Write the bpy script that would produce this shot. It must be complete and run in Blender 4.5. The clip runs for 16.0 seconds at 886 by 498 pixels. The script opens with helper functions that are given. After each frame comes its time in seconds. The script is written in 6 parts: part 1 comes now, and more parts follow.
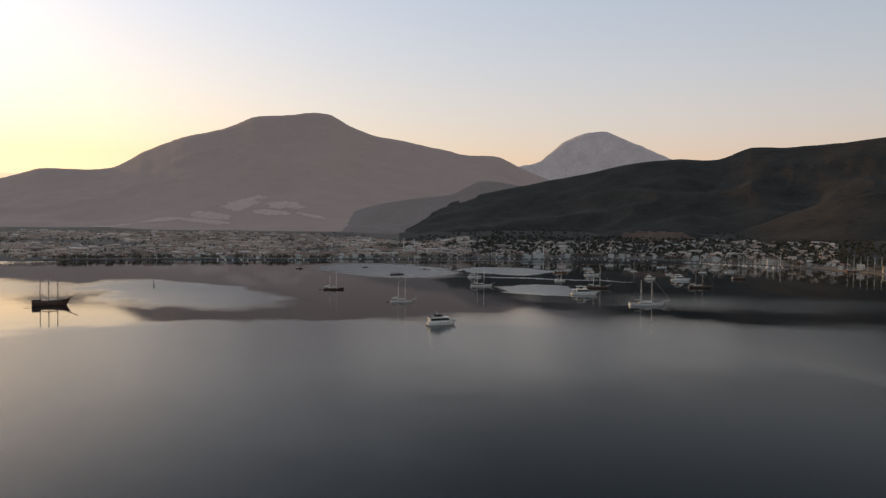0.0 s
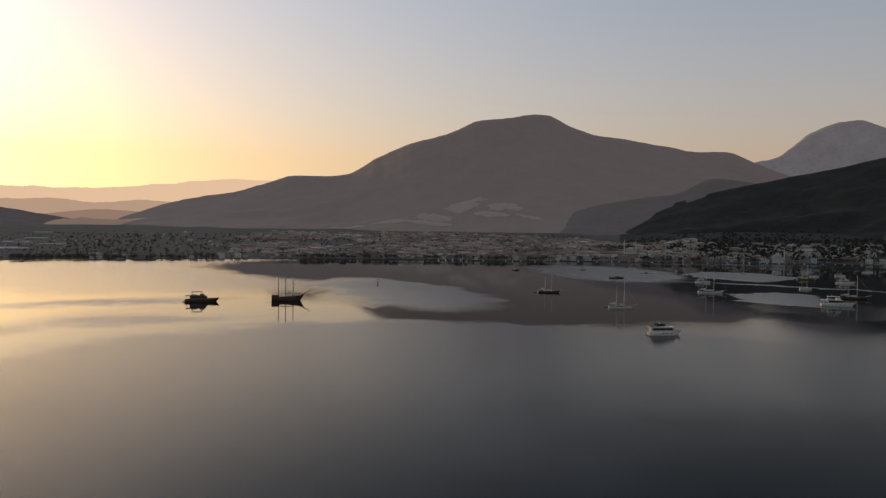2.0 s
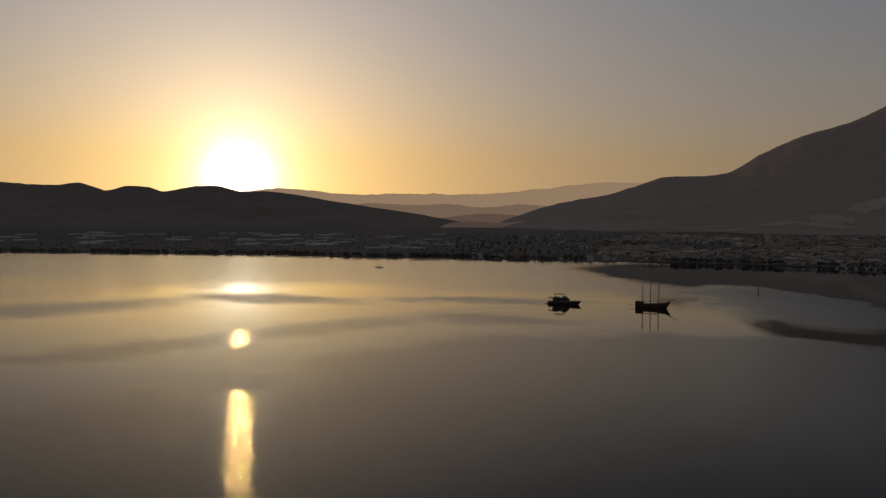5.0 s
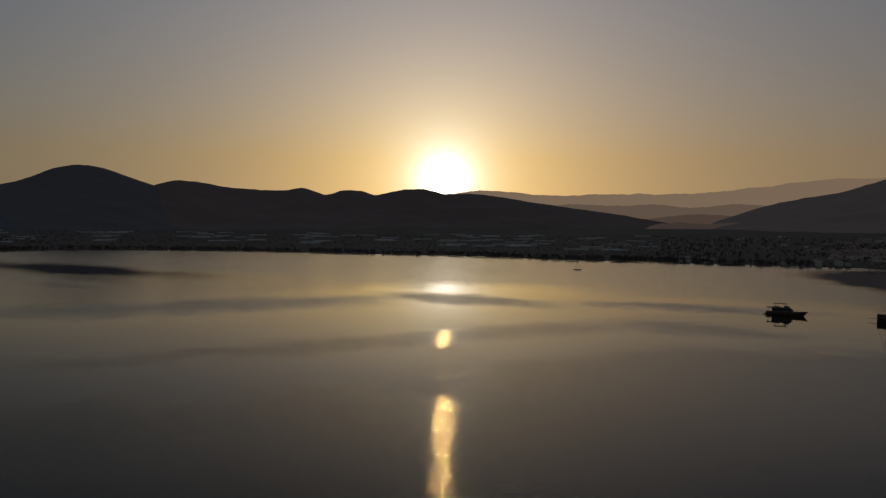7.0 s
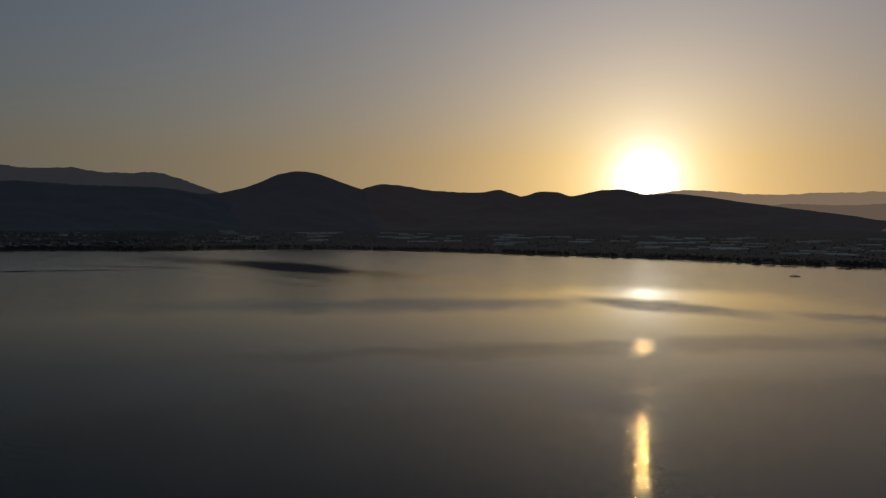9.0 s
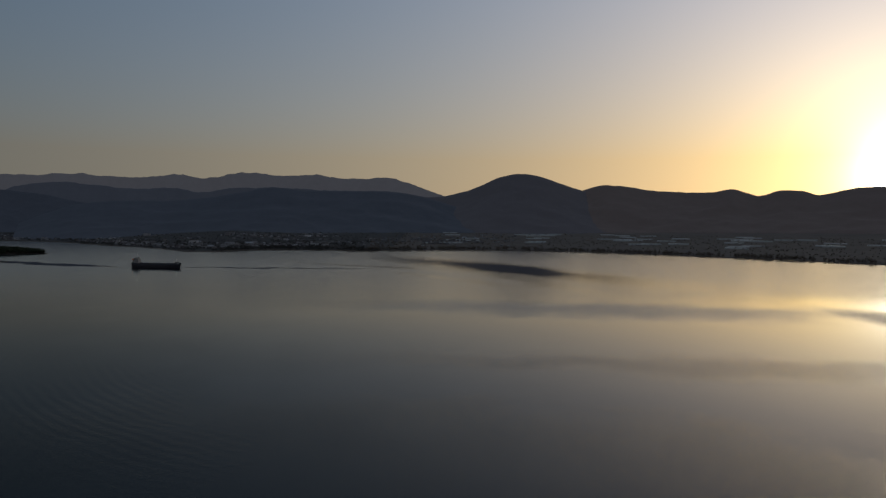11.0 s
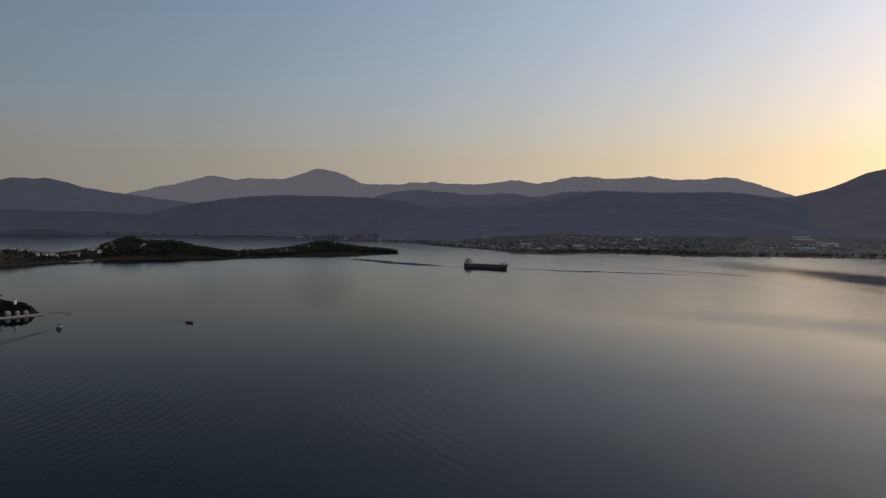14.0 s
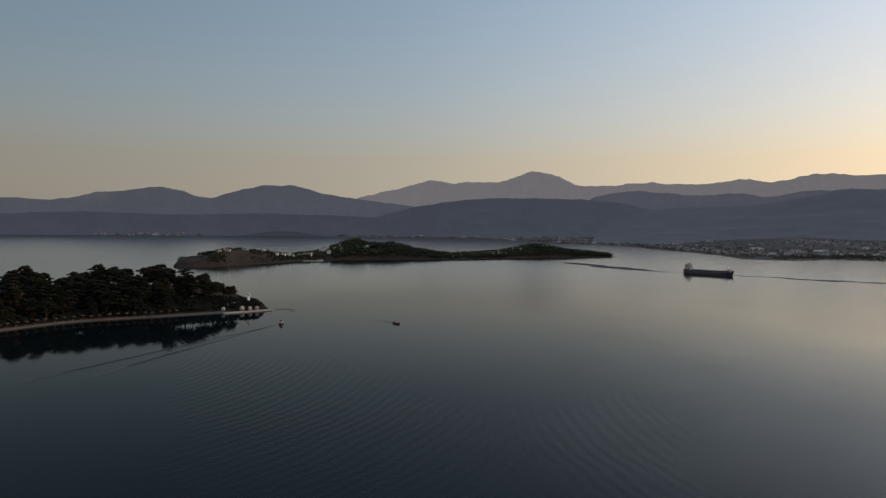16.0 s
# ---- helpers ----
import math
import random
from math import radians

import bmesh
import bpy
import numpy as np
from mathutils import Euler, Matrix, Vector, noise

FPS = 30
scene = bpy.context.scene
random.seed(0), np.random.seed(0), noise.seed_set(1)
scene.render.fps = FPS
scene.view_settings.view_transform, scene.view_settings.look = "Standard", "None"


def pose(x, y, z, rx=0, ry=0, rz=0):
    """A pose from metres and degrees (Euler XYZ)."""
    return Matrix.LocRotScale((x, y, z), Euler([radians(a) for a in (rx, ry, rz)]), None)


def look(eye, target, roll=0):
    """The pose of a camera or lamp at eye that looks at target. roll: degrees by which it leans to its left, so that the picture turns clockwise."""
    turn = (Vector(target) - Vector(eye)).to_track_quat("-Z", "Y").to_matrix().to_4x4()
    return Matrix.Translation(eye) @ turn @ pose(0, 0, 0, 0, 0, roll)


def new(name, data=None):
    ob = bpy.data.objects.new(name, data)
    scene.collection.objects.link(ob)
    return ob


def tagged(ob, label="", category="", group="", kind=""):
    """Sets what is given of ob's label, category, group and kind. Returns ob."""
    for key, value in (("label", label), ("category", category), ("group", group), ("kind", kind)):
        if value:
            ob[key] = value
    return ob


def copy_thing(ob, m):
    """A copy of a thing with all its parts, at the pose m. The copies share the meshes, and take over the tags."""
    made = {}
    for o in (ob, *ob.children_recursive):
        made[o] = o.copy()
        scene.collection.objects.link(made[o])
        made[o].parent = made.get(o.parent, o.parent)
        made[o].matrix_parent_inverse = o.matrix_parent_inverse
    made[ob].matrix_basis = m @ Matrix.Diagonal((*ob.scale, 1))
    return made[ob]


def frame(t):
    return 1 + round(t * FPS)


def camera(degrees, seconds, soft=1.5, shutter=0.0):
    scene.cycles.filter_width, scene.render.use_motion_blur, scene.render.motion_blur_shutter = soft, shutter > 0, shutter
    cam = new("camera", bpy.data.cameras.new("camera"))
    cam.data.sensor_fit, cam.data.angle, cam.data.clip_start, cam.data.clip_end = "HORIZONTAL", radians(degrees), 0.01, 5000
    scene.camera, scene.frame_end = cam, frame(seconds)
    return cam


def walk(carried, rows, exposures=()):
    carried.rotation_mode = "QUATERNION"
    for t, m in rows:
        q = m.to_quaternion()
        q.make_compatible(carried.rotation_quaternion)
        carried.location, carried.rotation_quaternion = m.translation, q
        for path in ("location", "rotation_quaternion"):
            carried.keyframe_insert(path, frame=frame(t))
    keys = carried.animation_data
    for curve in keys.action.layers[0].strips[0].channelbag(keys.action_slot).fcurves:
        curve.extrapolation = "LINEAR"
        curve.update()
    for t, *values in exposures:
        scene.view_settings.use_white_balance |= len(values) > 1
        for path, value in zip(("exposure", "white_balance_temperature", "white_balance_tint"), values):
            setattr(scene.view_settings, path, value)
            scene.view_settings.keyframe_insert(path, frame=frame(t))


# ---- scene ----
from mathutils.bvhtree import BVHTree

# ================= camera: a drone turning left as it flies over the bay =================
cam = camera(63.59, 16.0, soft=1.35)
PATH = [
    # seconds, x, y, z, yaw, pitch, roll
    (0.0, 0.0, 0.0, 70.0, 0.00, -1.72, 0.62), (0.5, 0.8, 5.5, 70.0, 3.87, -1.72, 0.60),
    (1.0, 1.1, 11.1, 70.0, 8.20, -1.75, 0.59), (1.5, 1.0, 16.7, 70.0, 12.70, -1.77, 0.59),
    (2.0, 0.4, 22.2, 69.9, 17.44, -1.79, 0.58), (2.5, -0.6, 27.8, 69.8, 22.23, -1.80, 0.58),
    (3.0, -2.0, 33.3, 69.6, 27.04, -1.81, 0.59), (3.5, -3.7, 38.7, 69.5, 31.93, -1.81, 0.59),
    (4.0, -5.8, 44.0, 69.3, 36.80, -1.82, 0.58), (4.5, -8.3, 49.2, 69.1, 41.80, -1.83, 0.54),
    (5.0, -11.1, 54.3, 68.8, 46.65, -1.83, 0.52), (7.5, -28.9, 77.1, 67.6, 66.44, -1.84, 0.50),
    (8.0, -33.1, 81.0, 67.3, 70.26, -1.84, 0.51), (10.5, -56.6, 96.3, 66.1, 91.52, -1.83, 0.57),
    (11.0, -61.5, 98.4, 65.9, 96.00, -1.83, 0.58), (11.5, -66.6, 100.1, 65.7, 100.45, -1.83, 0.59),
    (12.0, -71.7, 101.4, 65.6, 104.95, -1.83, 0.60), (12.5, -76.8, 102.2, 65.5, 109.40, -1.83, 0.60),
    (13.0, -81.9, 102.7, 65.4, 113.85, -1.83, 0.60), (13.5, -86.9, 102.7, 65.3, 118.10, -1.83, 0.59),
    (14.0, -92.0, 102.2, 65.3, 122.20, -1.82, 0.58), (14.5, -96.9, 101.2, 65.3, 126.35, -1.81, 0.58),
    (15.0, -101.8, 99.7, 65.4, 130.71, -1.81, 0.59), (15.5, -106.6, 97.7, 65.5, 135.12, -1.81, 0.59),
    (16.0, -111.2, 95.1, 65.7, 139.33, -1.80, 0.60),
]
EXPOSURES = [(0.0, 1.52, 7000, 11), (1.5, 1.08, 7000, 11), (2.5, 0.62, 6950, 11), (3.5, 0.15, 6900, 11), (5.0, -0.6, 7150, 10), (7.5, -1.18, 6500, 9), (8.0, -1.18, 6450, 9),
             (10.5, -0.4, 6300, 9), (11.0, -0.14, 6250, 9), (12.0, 0.32, 6300, 12), (13.0, 0.75, 6450, 12), (14.5, 1.2, 6850, 13), (16.0, 1.53, 7150, 13)]
walk(cam, [(t, pose(x, y, z, 90 + pitch, -roll, yaw)) for t, x, y, z, yaw, pitch, roll in PATH], EXPOSURES)

# ================= sky and sun =================
SUN_AZ, SUN_EL = 62.6, 3.71        # degrees left of +y, degrees above the sea
SUN_DIR = Vector((-math.sin(radians(SUN_AZ)) * math.cos(radians(SUN_EL)),
                  math.cos(radians(SUN_AZ)) * math.cos(radians(SUN_EL)), math.sin(radians(SUN_EL))))


def node(tree, kind, **values):
    n = tree.nodes.new(kind)
    for key, value in values.items():
        if key in n.inputs:
            n.inputs[key].default_value = value
    return n


def calc(tree, op, a, b=None, clamp=False):
    n = tree.nodes.new("ShaderNodeMath")
    n.operation, n.use_clamp = op, clamp
    for i, v in enumerate((a, b)):
        if v is None:
            continue
        if isinstance(v, (int, float)):
            n.inputs[i].default_value = v
        else:
            tree.links.new(v, n.inputs[i])
    return n.outputs[0]


world = bpy.data.worlds.new("dawn_sky")
scene.world = world
world.use_nodes = True
wt = world.node_tree
wt.nodes.clear()
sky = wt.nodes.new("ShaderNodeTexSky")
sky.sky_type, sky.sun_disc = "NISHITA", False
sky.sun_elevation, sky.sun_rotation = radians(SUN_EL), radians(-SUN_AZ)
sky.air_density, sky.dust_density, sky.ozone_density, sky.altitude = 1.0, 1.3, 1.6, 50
where = wt.nodes.new("ShaderNodeTexCoord")
dot = wt.nodes.new("ShaderNodeVectorMath")
dot.operation = "DOT_PRODUCT"
wt.links.new(where.outputs["Generated"], dot.inputs[0])
dot.inputs[1].default_value = SUN_DIR
off = calc(wt, "ARCCOSINE", calc(wt, "MINIMUM", dot.outputs["Value"], 1.0))
rise = wt.nodes.new("ShaderNodeSeparateXYZ")
wt.links.new(where.outputs["Generated"], rise.inputs[0])

# the clear dawn sky: its brightness falls off from the sun and its colour turns from gold along the horizon to blue above.
# the logarithm of red, green and blue is a sum over the angle from the sun, the height and the side of the sun
flat_sun = Vector((SUN_DIR.x, SUN_DIR.y)).normalized()
ahead = calc(wt, "ADD", calc(wt, "MULTIPLY", rise.outputs["X"], flat_sun.x), calc(wt, "MULTIPLY", rise.outputs["Y"], flat_sun.y))
aside = calc(wt, "SUBTRACT", calc(wt, "MULTIPLY", rise.outputs["X"], flat_sun.y), calc(wt, "MULTIPLY", rise.outputs["Y"], flat_sun.x))
side = calc(wt, "MAXIMUM", calc(wt, "MINIMUM", calc(wt, "ARCTAN2", aside, ahead), 1.4), -1.4)
one = calc(wt, "ADD", 1.0, 0.0)
wide = calc(wt, "MINIMUM", calc(wt, "MULTIPLY", off, 3 / math.pi), 115 / 60)
high = calc(wt, "MULTIPLY", calc(wt, "MAXIMUM", calc(wt, "MINIMUM", rise.outputs["Z"], 0.45), 0.092), 1 / 0.3)
wide2, high2, both = calc(wt, "MULTIPLY", wide, wide), calc(wt, "MULTIPLY", high, high), calc(wt, "MULTIPLY", wide, high)
low = calc(wt, "EXPONENT", calc(wt, "MULTIPLY", high, -5.0))
low_wide = calc(wt, "MULTIPLY", low, wide)
near = calc(wt, "EXPONENT", calc(wt, "MULTIPLY", wide, -60 / 9))
halo = calc(wt, "EXPONENT", calc(wt, "MULTIPLY", wide, -60 / 24))
halo_high, side_wide, halo_low = calc(wt, "MULTIPLY", halo, high), calc(wt, "MULTIPLY", side, wide), calc(wt, "MULTIPLY", halo, low)
total = None
for value, share in (
    (one, (-0.279, -0.618, -0.997)),
    (wide, (-1.158, -0.790, -0.466)),
    (wide2, (0.190, 0.106, 0.030)),
    (high, (-0.693, -0.331, 0.332)),
    (high2, (0.103, 0.069, -0.080)),
    (both, (-0.123, -0.151, -0.257)),
    (low, (0.064, -0.492, -1.781)),
    (low_wide, (-0.126, -0.528, -0.249)),
    (near, (0.381, 0.751, 0.804)),
    (halo, (1.047, 0.8, 0.41)),
    (halo_high, (0.333, 0.154, 0.178)),
    (side, (-0.007, -0.053, -0.077)),
    (side_wide, (0.188, 0.164, 0.153)),
    (halo_low, (0.049, 0.085, -0.76)),
):
    n = wt.nodes.new("ShaderNodeVectorMath")
    n.operation = "SCALE"
    n.inputs[0].default_value = share
    wt.links.new(value, n.inputs["Scale"])
    if total is not None:
        s = wt.nodes.new("ShaderNodeVectorMath")
        wt.links.new(total.outputs[0], s.inputs[0])
        wt.links.new(n.outputs[0], s.inputs[1])
        n = s
    total = n
split, joined = wt.nodes.new("ShaderNodeSeparateXYZ"), wt.nodes.new("ShaderNodeCombineColor")
wt.links.new(total.outputs[0], split.inputs[0])
for i in range(3):
    wt.links.new(calc(wt, "EXPONENT", split.outputs[i]), joined.inputs[i])


def layer(colour, strength):
    """One layer of light from the sky: a colour or a socket, and how strong."""
    n = wt.nodes.new("ShaderNodeBackground")
    if isinstance(colour, tuple):
        n.inputs["Color"].default_value = (*colour, 1)
    else:
        wt.links.new(colour, n.inputs["Color"])
    if isinstance(strength, float):
        n.inputs["Strength"].default_value = strength
    else:
        wt.links.new(strength, n.inputs["Strength"])
    return n


def sun_bloom(width, strength):
    """The bright sun and the camera's bloom round it, put into the sky."""
    return calc(wt, "MULTIPLY", calc(wt, "EXPONENT", calc(wt, "MULTIPLY", off, -1 / radians(width))), strength)


# a rosy glow added to the unseen sky opposite the sun, lifting faces turned to the camera
west = wt.nodes.new("ShaderNodeMapRange")
west.interpolation_type = "SMOOTHSTEP"
for key, v in (("From Min", radians(110)), ("From Max", radians(150)), ("To Min", 0.0), ("To Max", 0.16)):
    west.inputs[key].default_value = v
wt.links.new(off, west.inputs["Value"])
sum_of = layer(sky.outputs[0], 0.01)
for other in (layer(joined.outputs[0], 0.96), layer((1.0, 0.86, 0.8), west.outputs[0]), layer((0.55, 0.7, 1.0), sun_bloom(1.3, 6.5)), layer((1.0, 0.82, 0.45), sun_bloom(0.55, 9.0))):
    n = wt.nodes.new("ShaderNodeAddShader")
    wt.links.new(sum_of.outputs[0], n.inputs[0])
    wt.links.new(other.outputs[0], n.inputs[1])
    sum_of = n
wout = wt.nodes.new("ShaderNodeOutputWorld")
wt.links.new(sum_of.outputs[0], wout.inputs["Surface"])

lamp = bpy.data.lights.new("sun", "SUN")
lamp.energy, lamp.angle, lamp.color = 0.8, radians(0.53), (1.0, 0.58, 0.2)
sun = new("sun", lamp)
sun.matrix_world = look(SUN_DIR * 3000, (0, 0, 0))

# ================= materials =================


def material(name, colour, other=None, scale=1.0, rough=0.8, metal=0.0, bump=0.0, bump_scale=None, detail=4, spread=0.5, vary=0.0):
    """A surface with grain: two colours mixed by noise at two sizes (in metres), gloss and relief."""
    m = bpy.data.materials.new(name)
    m.use_nodes = True
    t = m.node_tree
    bsdf = t.nodes["Principled BSDF"]
    bsdf.inputs["Roughness"].default_value, bsdf.inputs["Metallic"].default_value = rough, metal
    if rough >= 0.8:
        bsdf.inputs["Specular IOR Level"].default_value = 0.12
    other = other or tuple(c * 0.7 for c in colour)
    tc = t.nodes.new("ShaderNodeTexCoord")
    geo = t.nodes.new("ShaderNodeNewGeometry")
    big = node(t, "ShaderNodeTexNoise", Scale=1 / scale, Detail=detail, Roughness=0.6)
    t.links.new(geo.outputs["Position"], big.inputs["Vector"])
    fine = node(t, "ShaderNodeTexNoise", Scale=7 / scale, Detail=3, Roughness=0.6)
    t.links.new(geo.outputs["Position"], fine.inputs["Vector"])
    both = calc(t, "ADD", calc(t, "MULTIPLY", big.outputs["Fac"], 0.65), calc(t, "MULTIPLY", fine.outputs["Fac"], 0.35))
    ramp = t.nodes.new("ShaderNodeValToRGB")
    t.links.new(both, ramp.inputs[0])
    ramp.color_ramp.elements[0].position, ramp.color_ramp.elements[1].position = 0.5 - spread * 0.35, 0.5 + spread * 0.35
    ramp.color_ramp.elements[0].color, ramp.color_ramp.elements[1].color = (*other, 1), (*colour, 1)
    col = ramp.outputs[0]
    if vary:
        info = t.nodes.new("ShaderNodeObjectInfo")
        hsv = t.nodes.new("ShaderNodeHueSaturation")
        t.links.new(col, hsv.inputs["Color"])
        t.links.new(calc(t, "ADD", calc(t, "MULTIPLY", info.outputs["Random"], 2 * vary), 1 - vary), hsv.inputs["Value"])
        col = hsv.outputs[0]
    t.links.new(col, bsdf.inputs["Base Color"])
    if bump:
        b = node(t, "ShaderNodeBump", Strength=min(1.0, bump), Distance=(bump_scale or scale) * 0.1)
        grain = node(t, "ShaderNodeTexNoise", Scale=1 / (bump_scale or scale), Detail=5)
        t.links.new(geo.outputs["Position"], grain.inputs["Vector"])
        t.links.new(grain.outputs["Fac"], b.inputs["Height"])
        t.links.new(b.outputs[0], bsdf.inputs["Normal"])
    return m


forest_dark = material("pine_forest", (0.05, 0.042, 0.034), (0.02, 0.019, 0.0175), 90, 0.95, bump=0.9, bump_scale=25)


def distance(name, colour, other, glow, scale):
    """Far ridges and hills with the morning haze put into the surface as an even emission."""
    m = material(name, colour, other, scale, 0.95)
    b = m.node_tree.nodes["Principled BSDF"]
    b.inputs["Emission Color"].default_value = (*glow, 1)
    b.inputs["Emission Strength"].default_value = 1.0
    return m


massif_far = distance("mountain_haze", (0.108, 0.092, 0.083), (0.072, 0.063, 0.059), (0.0345, 0.028, 0.0285), 420)
sunrise_far = distance("sunrise_haze", (0.064, 0.057, 0.053), (0.046, 0.042, 0.039), (0.0205, 0.0167, 0.0172), 200)
hill_east = distance("round_hill_haze", (0.05, 0.05, 0.054), (0.036, 0.036, 0.039), (0.0155, 0.0151, 0.0186), 200)
spur_far = distance("spur_haze", (0.09, 0.082, 0.078), (0.065, 0.06, 0.057), (0.0185, 0.016, 0.0168), 160)
# the bare rock also carries haze emission, which makes it paler
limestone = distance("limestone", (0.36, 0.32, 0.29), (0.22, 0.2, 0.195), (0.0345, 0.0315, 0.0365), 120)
ridge_east = distance("east_haze", (0.07, 0.062, 0.055), (0.05, 0.045, 0.04), (0.41, 0.285, 0.195), 250)
foothills_east = distance("foothill_haze", (0.06, 0.055, 0.05), (0.045, 0.04, 0.037), (0.245, 0.17, 0.125), 220)
valley_east = distance("valley_haze", (0.06, 0.055, 0.05), (0.045, 0.04, 0.037), (0.15, 0.1, 0.078), 200)
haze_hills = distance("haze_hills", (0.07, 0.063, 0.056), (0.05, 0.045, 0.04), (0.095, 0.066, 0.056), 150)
# blue-grey haze of the northern ranges, painted in as emission
ridge_north = distance("north_haze", (0.09, 0.09, 0.095), (0.063, 0.063, 0.067), (0.0405, 0.0402, 0.0462), 250)
ridge_northwest = distance("northwest_haze", (0.065, 0.067, 0.074), (0.047, 0.049, 0.054), (0.0158, 0.0182, 0.0252), 220)
plain_soil = material("plain_fields", (0.15, 0.122, 0.102), (0.1, 0.083, 0.069), 70, 0.95)
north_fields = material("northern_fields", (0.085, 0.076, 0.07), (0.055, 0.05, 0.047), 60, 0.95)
hill_scrub = material("hillside_scrub", (0.06, 0.052, 0.042), (0.035, 0.031, 0.026), 25, 0.95)
# woods on the far shore with bluish haze emission added
far_wood = distance("hazy_wooded_hill", (0.05, 0.053, 0.06), (0.035, 0.038, 0.043), (0.0098, 0.0118, 0.0172), 160)
hazy_cape_wood = distance("hazy_cape_wood", (0.035, 0.037, 0.041), (0.025, 0.027, 0.03), (0.0072, 0.0084, 0.0118), 90)
wooded = material("wooded_hill", (0.15, 0.14, 0.13), (0.09, 0.087, 0.082), 120, 0.95, bump=0.7, bump_scale=50)


def water_material():
    m = bpy.data.materials.new("sea_water")
    m.use_nodes = True
    t = m.node_tree
    bsdf = t.nodes["Principled BSDF"]
    bsdf.inputs["Base Color"].default_value = (0.003, 0.006, 0.007, 1)
    bsdf.inputs["IOR"].default_value = 1.333
    geo = t.nodes.new("ShaderNodeNewGeometry")
    wob = node(t, "ShaderNodeTexNoise", Scale=1 / 75, Detail=6, Roughness=0.68)
    t.links.new(geo.outputs["Position"], wob.inputs["Vector"])
    mixv = t.nodes.new("ShaderNodeVectorMath")
    mixv.operation = "MULTIPLY_ADD"
    t.links.new(wob.outputs["Color"], mixv.inputs[0])
    mixv.inputs[1].default_value = (110, 110, 0)
    shift = t.nodes.new("ShaderNodeVectorMath")
    shift.operation = "ADD"
    t.links.new(geo.outputs["Position"], shift.inputs[0])
    shift.inputs[1].default_value = (-55, -55, 0)
    t.links.new(shift.outputs[0], mixv.inputs[2])

    def blot(x, y, long, wide, turn, soft=0.3, strength=1.0):
        """1 inside an ellipse of breeze or calm on the sea, 0 outside."""
        mp = t.nodes.new("ShaderNodeMapping")
        mp.vector_type = "TEXTURE"
        mp.inputs["Location"].default_value = (x, y, 0)
        mp.inputs["Rotation"].default_value = (0, 0, radians(turn))
        mp.inputs["Scale"].default_value = (long, wide, 1e6)
        t.links.new(mixv.outputs[0], mp.inputs["Vector"])
        ln = t.nodes.new("ShaderNodeVectorMath")
        ln.operation = "LENGTH"
        t.links.new(mp.outputs[0], ln.inputs[0])
        mr = node(t, "ShaderNodeMapRange")
        mr.interpolation_type = "SMOOTHSTEP"
        mr.inputs["From Min"].default_value, mr.inputs["From Max"].default_value = 1 + soft, 1 - soft
        mr.inputs["To Max"].default_value = strength
        t.links.new(ln.outputs["Value"], mr.inputs["Value"])
        return mr.outputs[0]

    breeze = None
    # patches of breeze (x, y, half length, half width, turn of the long axis)
    for row in BREEZE:
        s = blot(*row)
        breeze = s if breeze is None else calc(t, "MAXIMUM", breeze, s)
    calm = None
    for row in CALM:
        s = blot(*row)
        calm = s if calm is None else calc(t, "MAXIMUM", calm, s)
    # wide reaches away from the sun where mirroring is turned down to darken the water
    dimmed = None
    for row in DIMMED:
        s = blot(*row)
        dimmed = s if dimmed is None else calc(t, "MAXIMUM", dimmed, s)
    t.links.new(calc(t, "SUBTRACT", 0.5, calc(t, "MULTIPLY", dimmed, 0.455)), bsdf.inputs["Specular IOR Level"])
    ripple = breeze
    calm = calc(t, "MULTIPLY", calm, calc(t, "SUBTRACT", 1.0, breeze))
    far = t.nodes.new("ShaderNodeVectorMath")
    far.operation = "LENGTH"
    t.links.new(geo.outputs["Position"], far.inputs[0])
    # roughness grows with distance from the origin, below the camera's start, to fit its view
    sea = node(t, "ShaderNodeMapRange")
    for key, v in (("From Min", 700.0), ("From Max", 3000.0), ("To Min", 0.06), ("To Max", 0.16)):
        sea.inputs[key].default_value = v
    t.links.new(far.outputs["Value"], sea.inputs["Value"])
    streak = t.nodes.new("ShaderNodeMapping")
    streak.inputs["Rotation"].default_value = (0, 0, 0.5)
    streak.inputs["Scale"].default_value = (1 / 320, 1 / 70, 1)
    t.links.new(geo.outputs["Position"], streak.inputs["Vector"])
    lanes = node(t, "ShaderNodeTexNoise", Scale=1.0, Detail=5, Roughness=0.6)
    t.links.new(streak.outputs[0], lanes.inputs["Vector"])
    uneven = calc(t, "ADD", calc(t, "MULTIPLY", lanes.outputs["Fac"], 0.7), 0.65)
    still = calc(t, "MULTIPLY", calc(t, "MULTIPLY", sea.outputs[0], uneven), calc(t, "SUBTRACT", 1.0, calc(t, "MULTIPLY", calm, 0.9)))
    gust = node(t, "ShaderNodeMapRange")
    for key, v in (("From Min", 300.0), ("From Max", 900.0), ("To Min", 0.01), ("To Max", 0.2)):
        gust.inputs[key].default_value = v
    t.links.new(far.outputs["Value"], gust.inputs["Value"])
    t.links.new(calc(t, "ADD", calc(t, "MULTIPLY", ripple, gust.outputs[0]), still), bsdf.inputs["Roughness"])
    # small waves
    waves = node(t, "ShaderNodeTexNoise", Scale=1.9, Detail=3, Roughness=0.6)
    # wavelets run towards the sun, their crests long across it
    crests = t.nodes.new("ShaderNodeCombineXYZ")
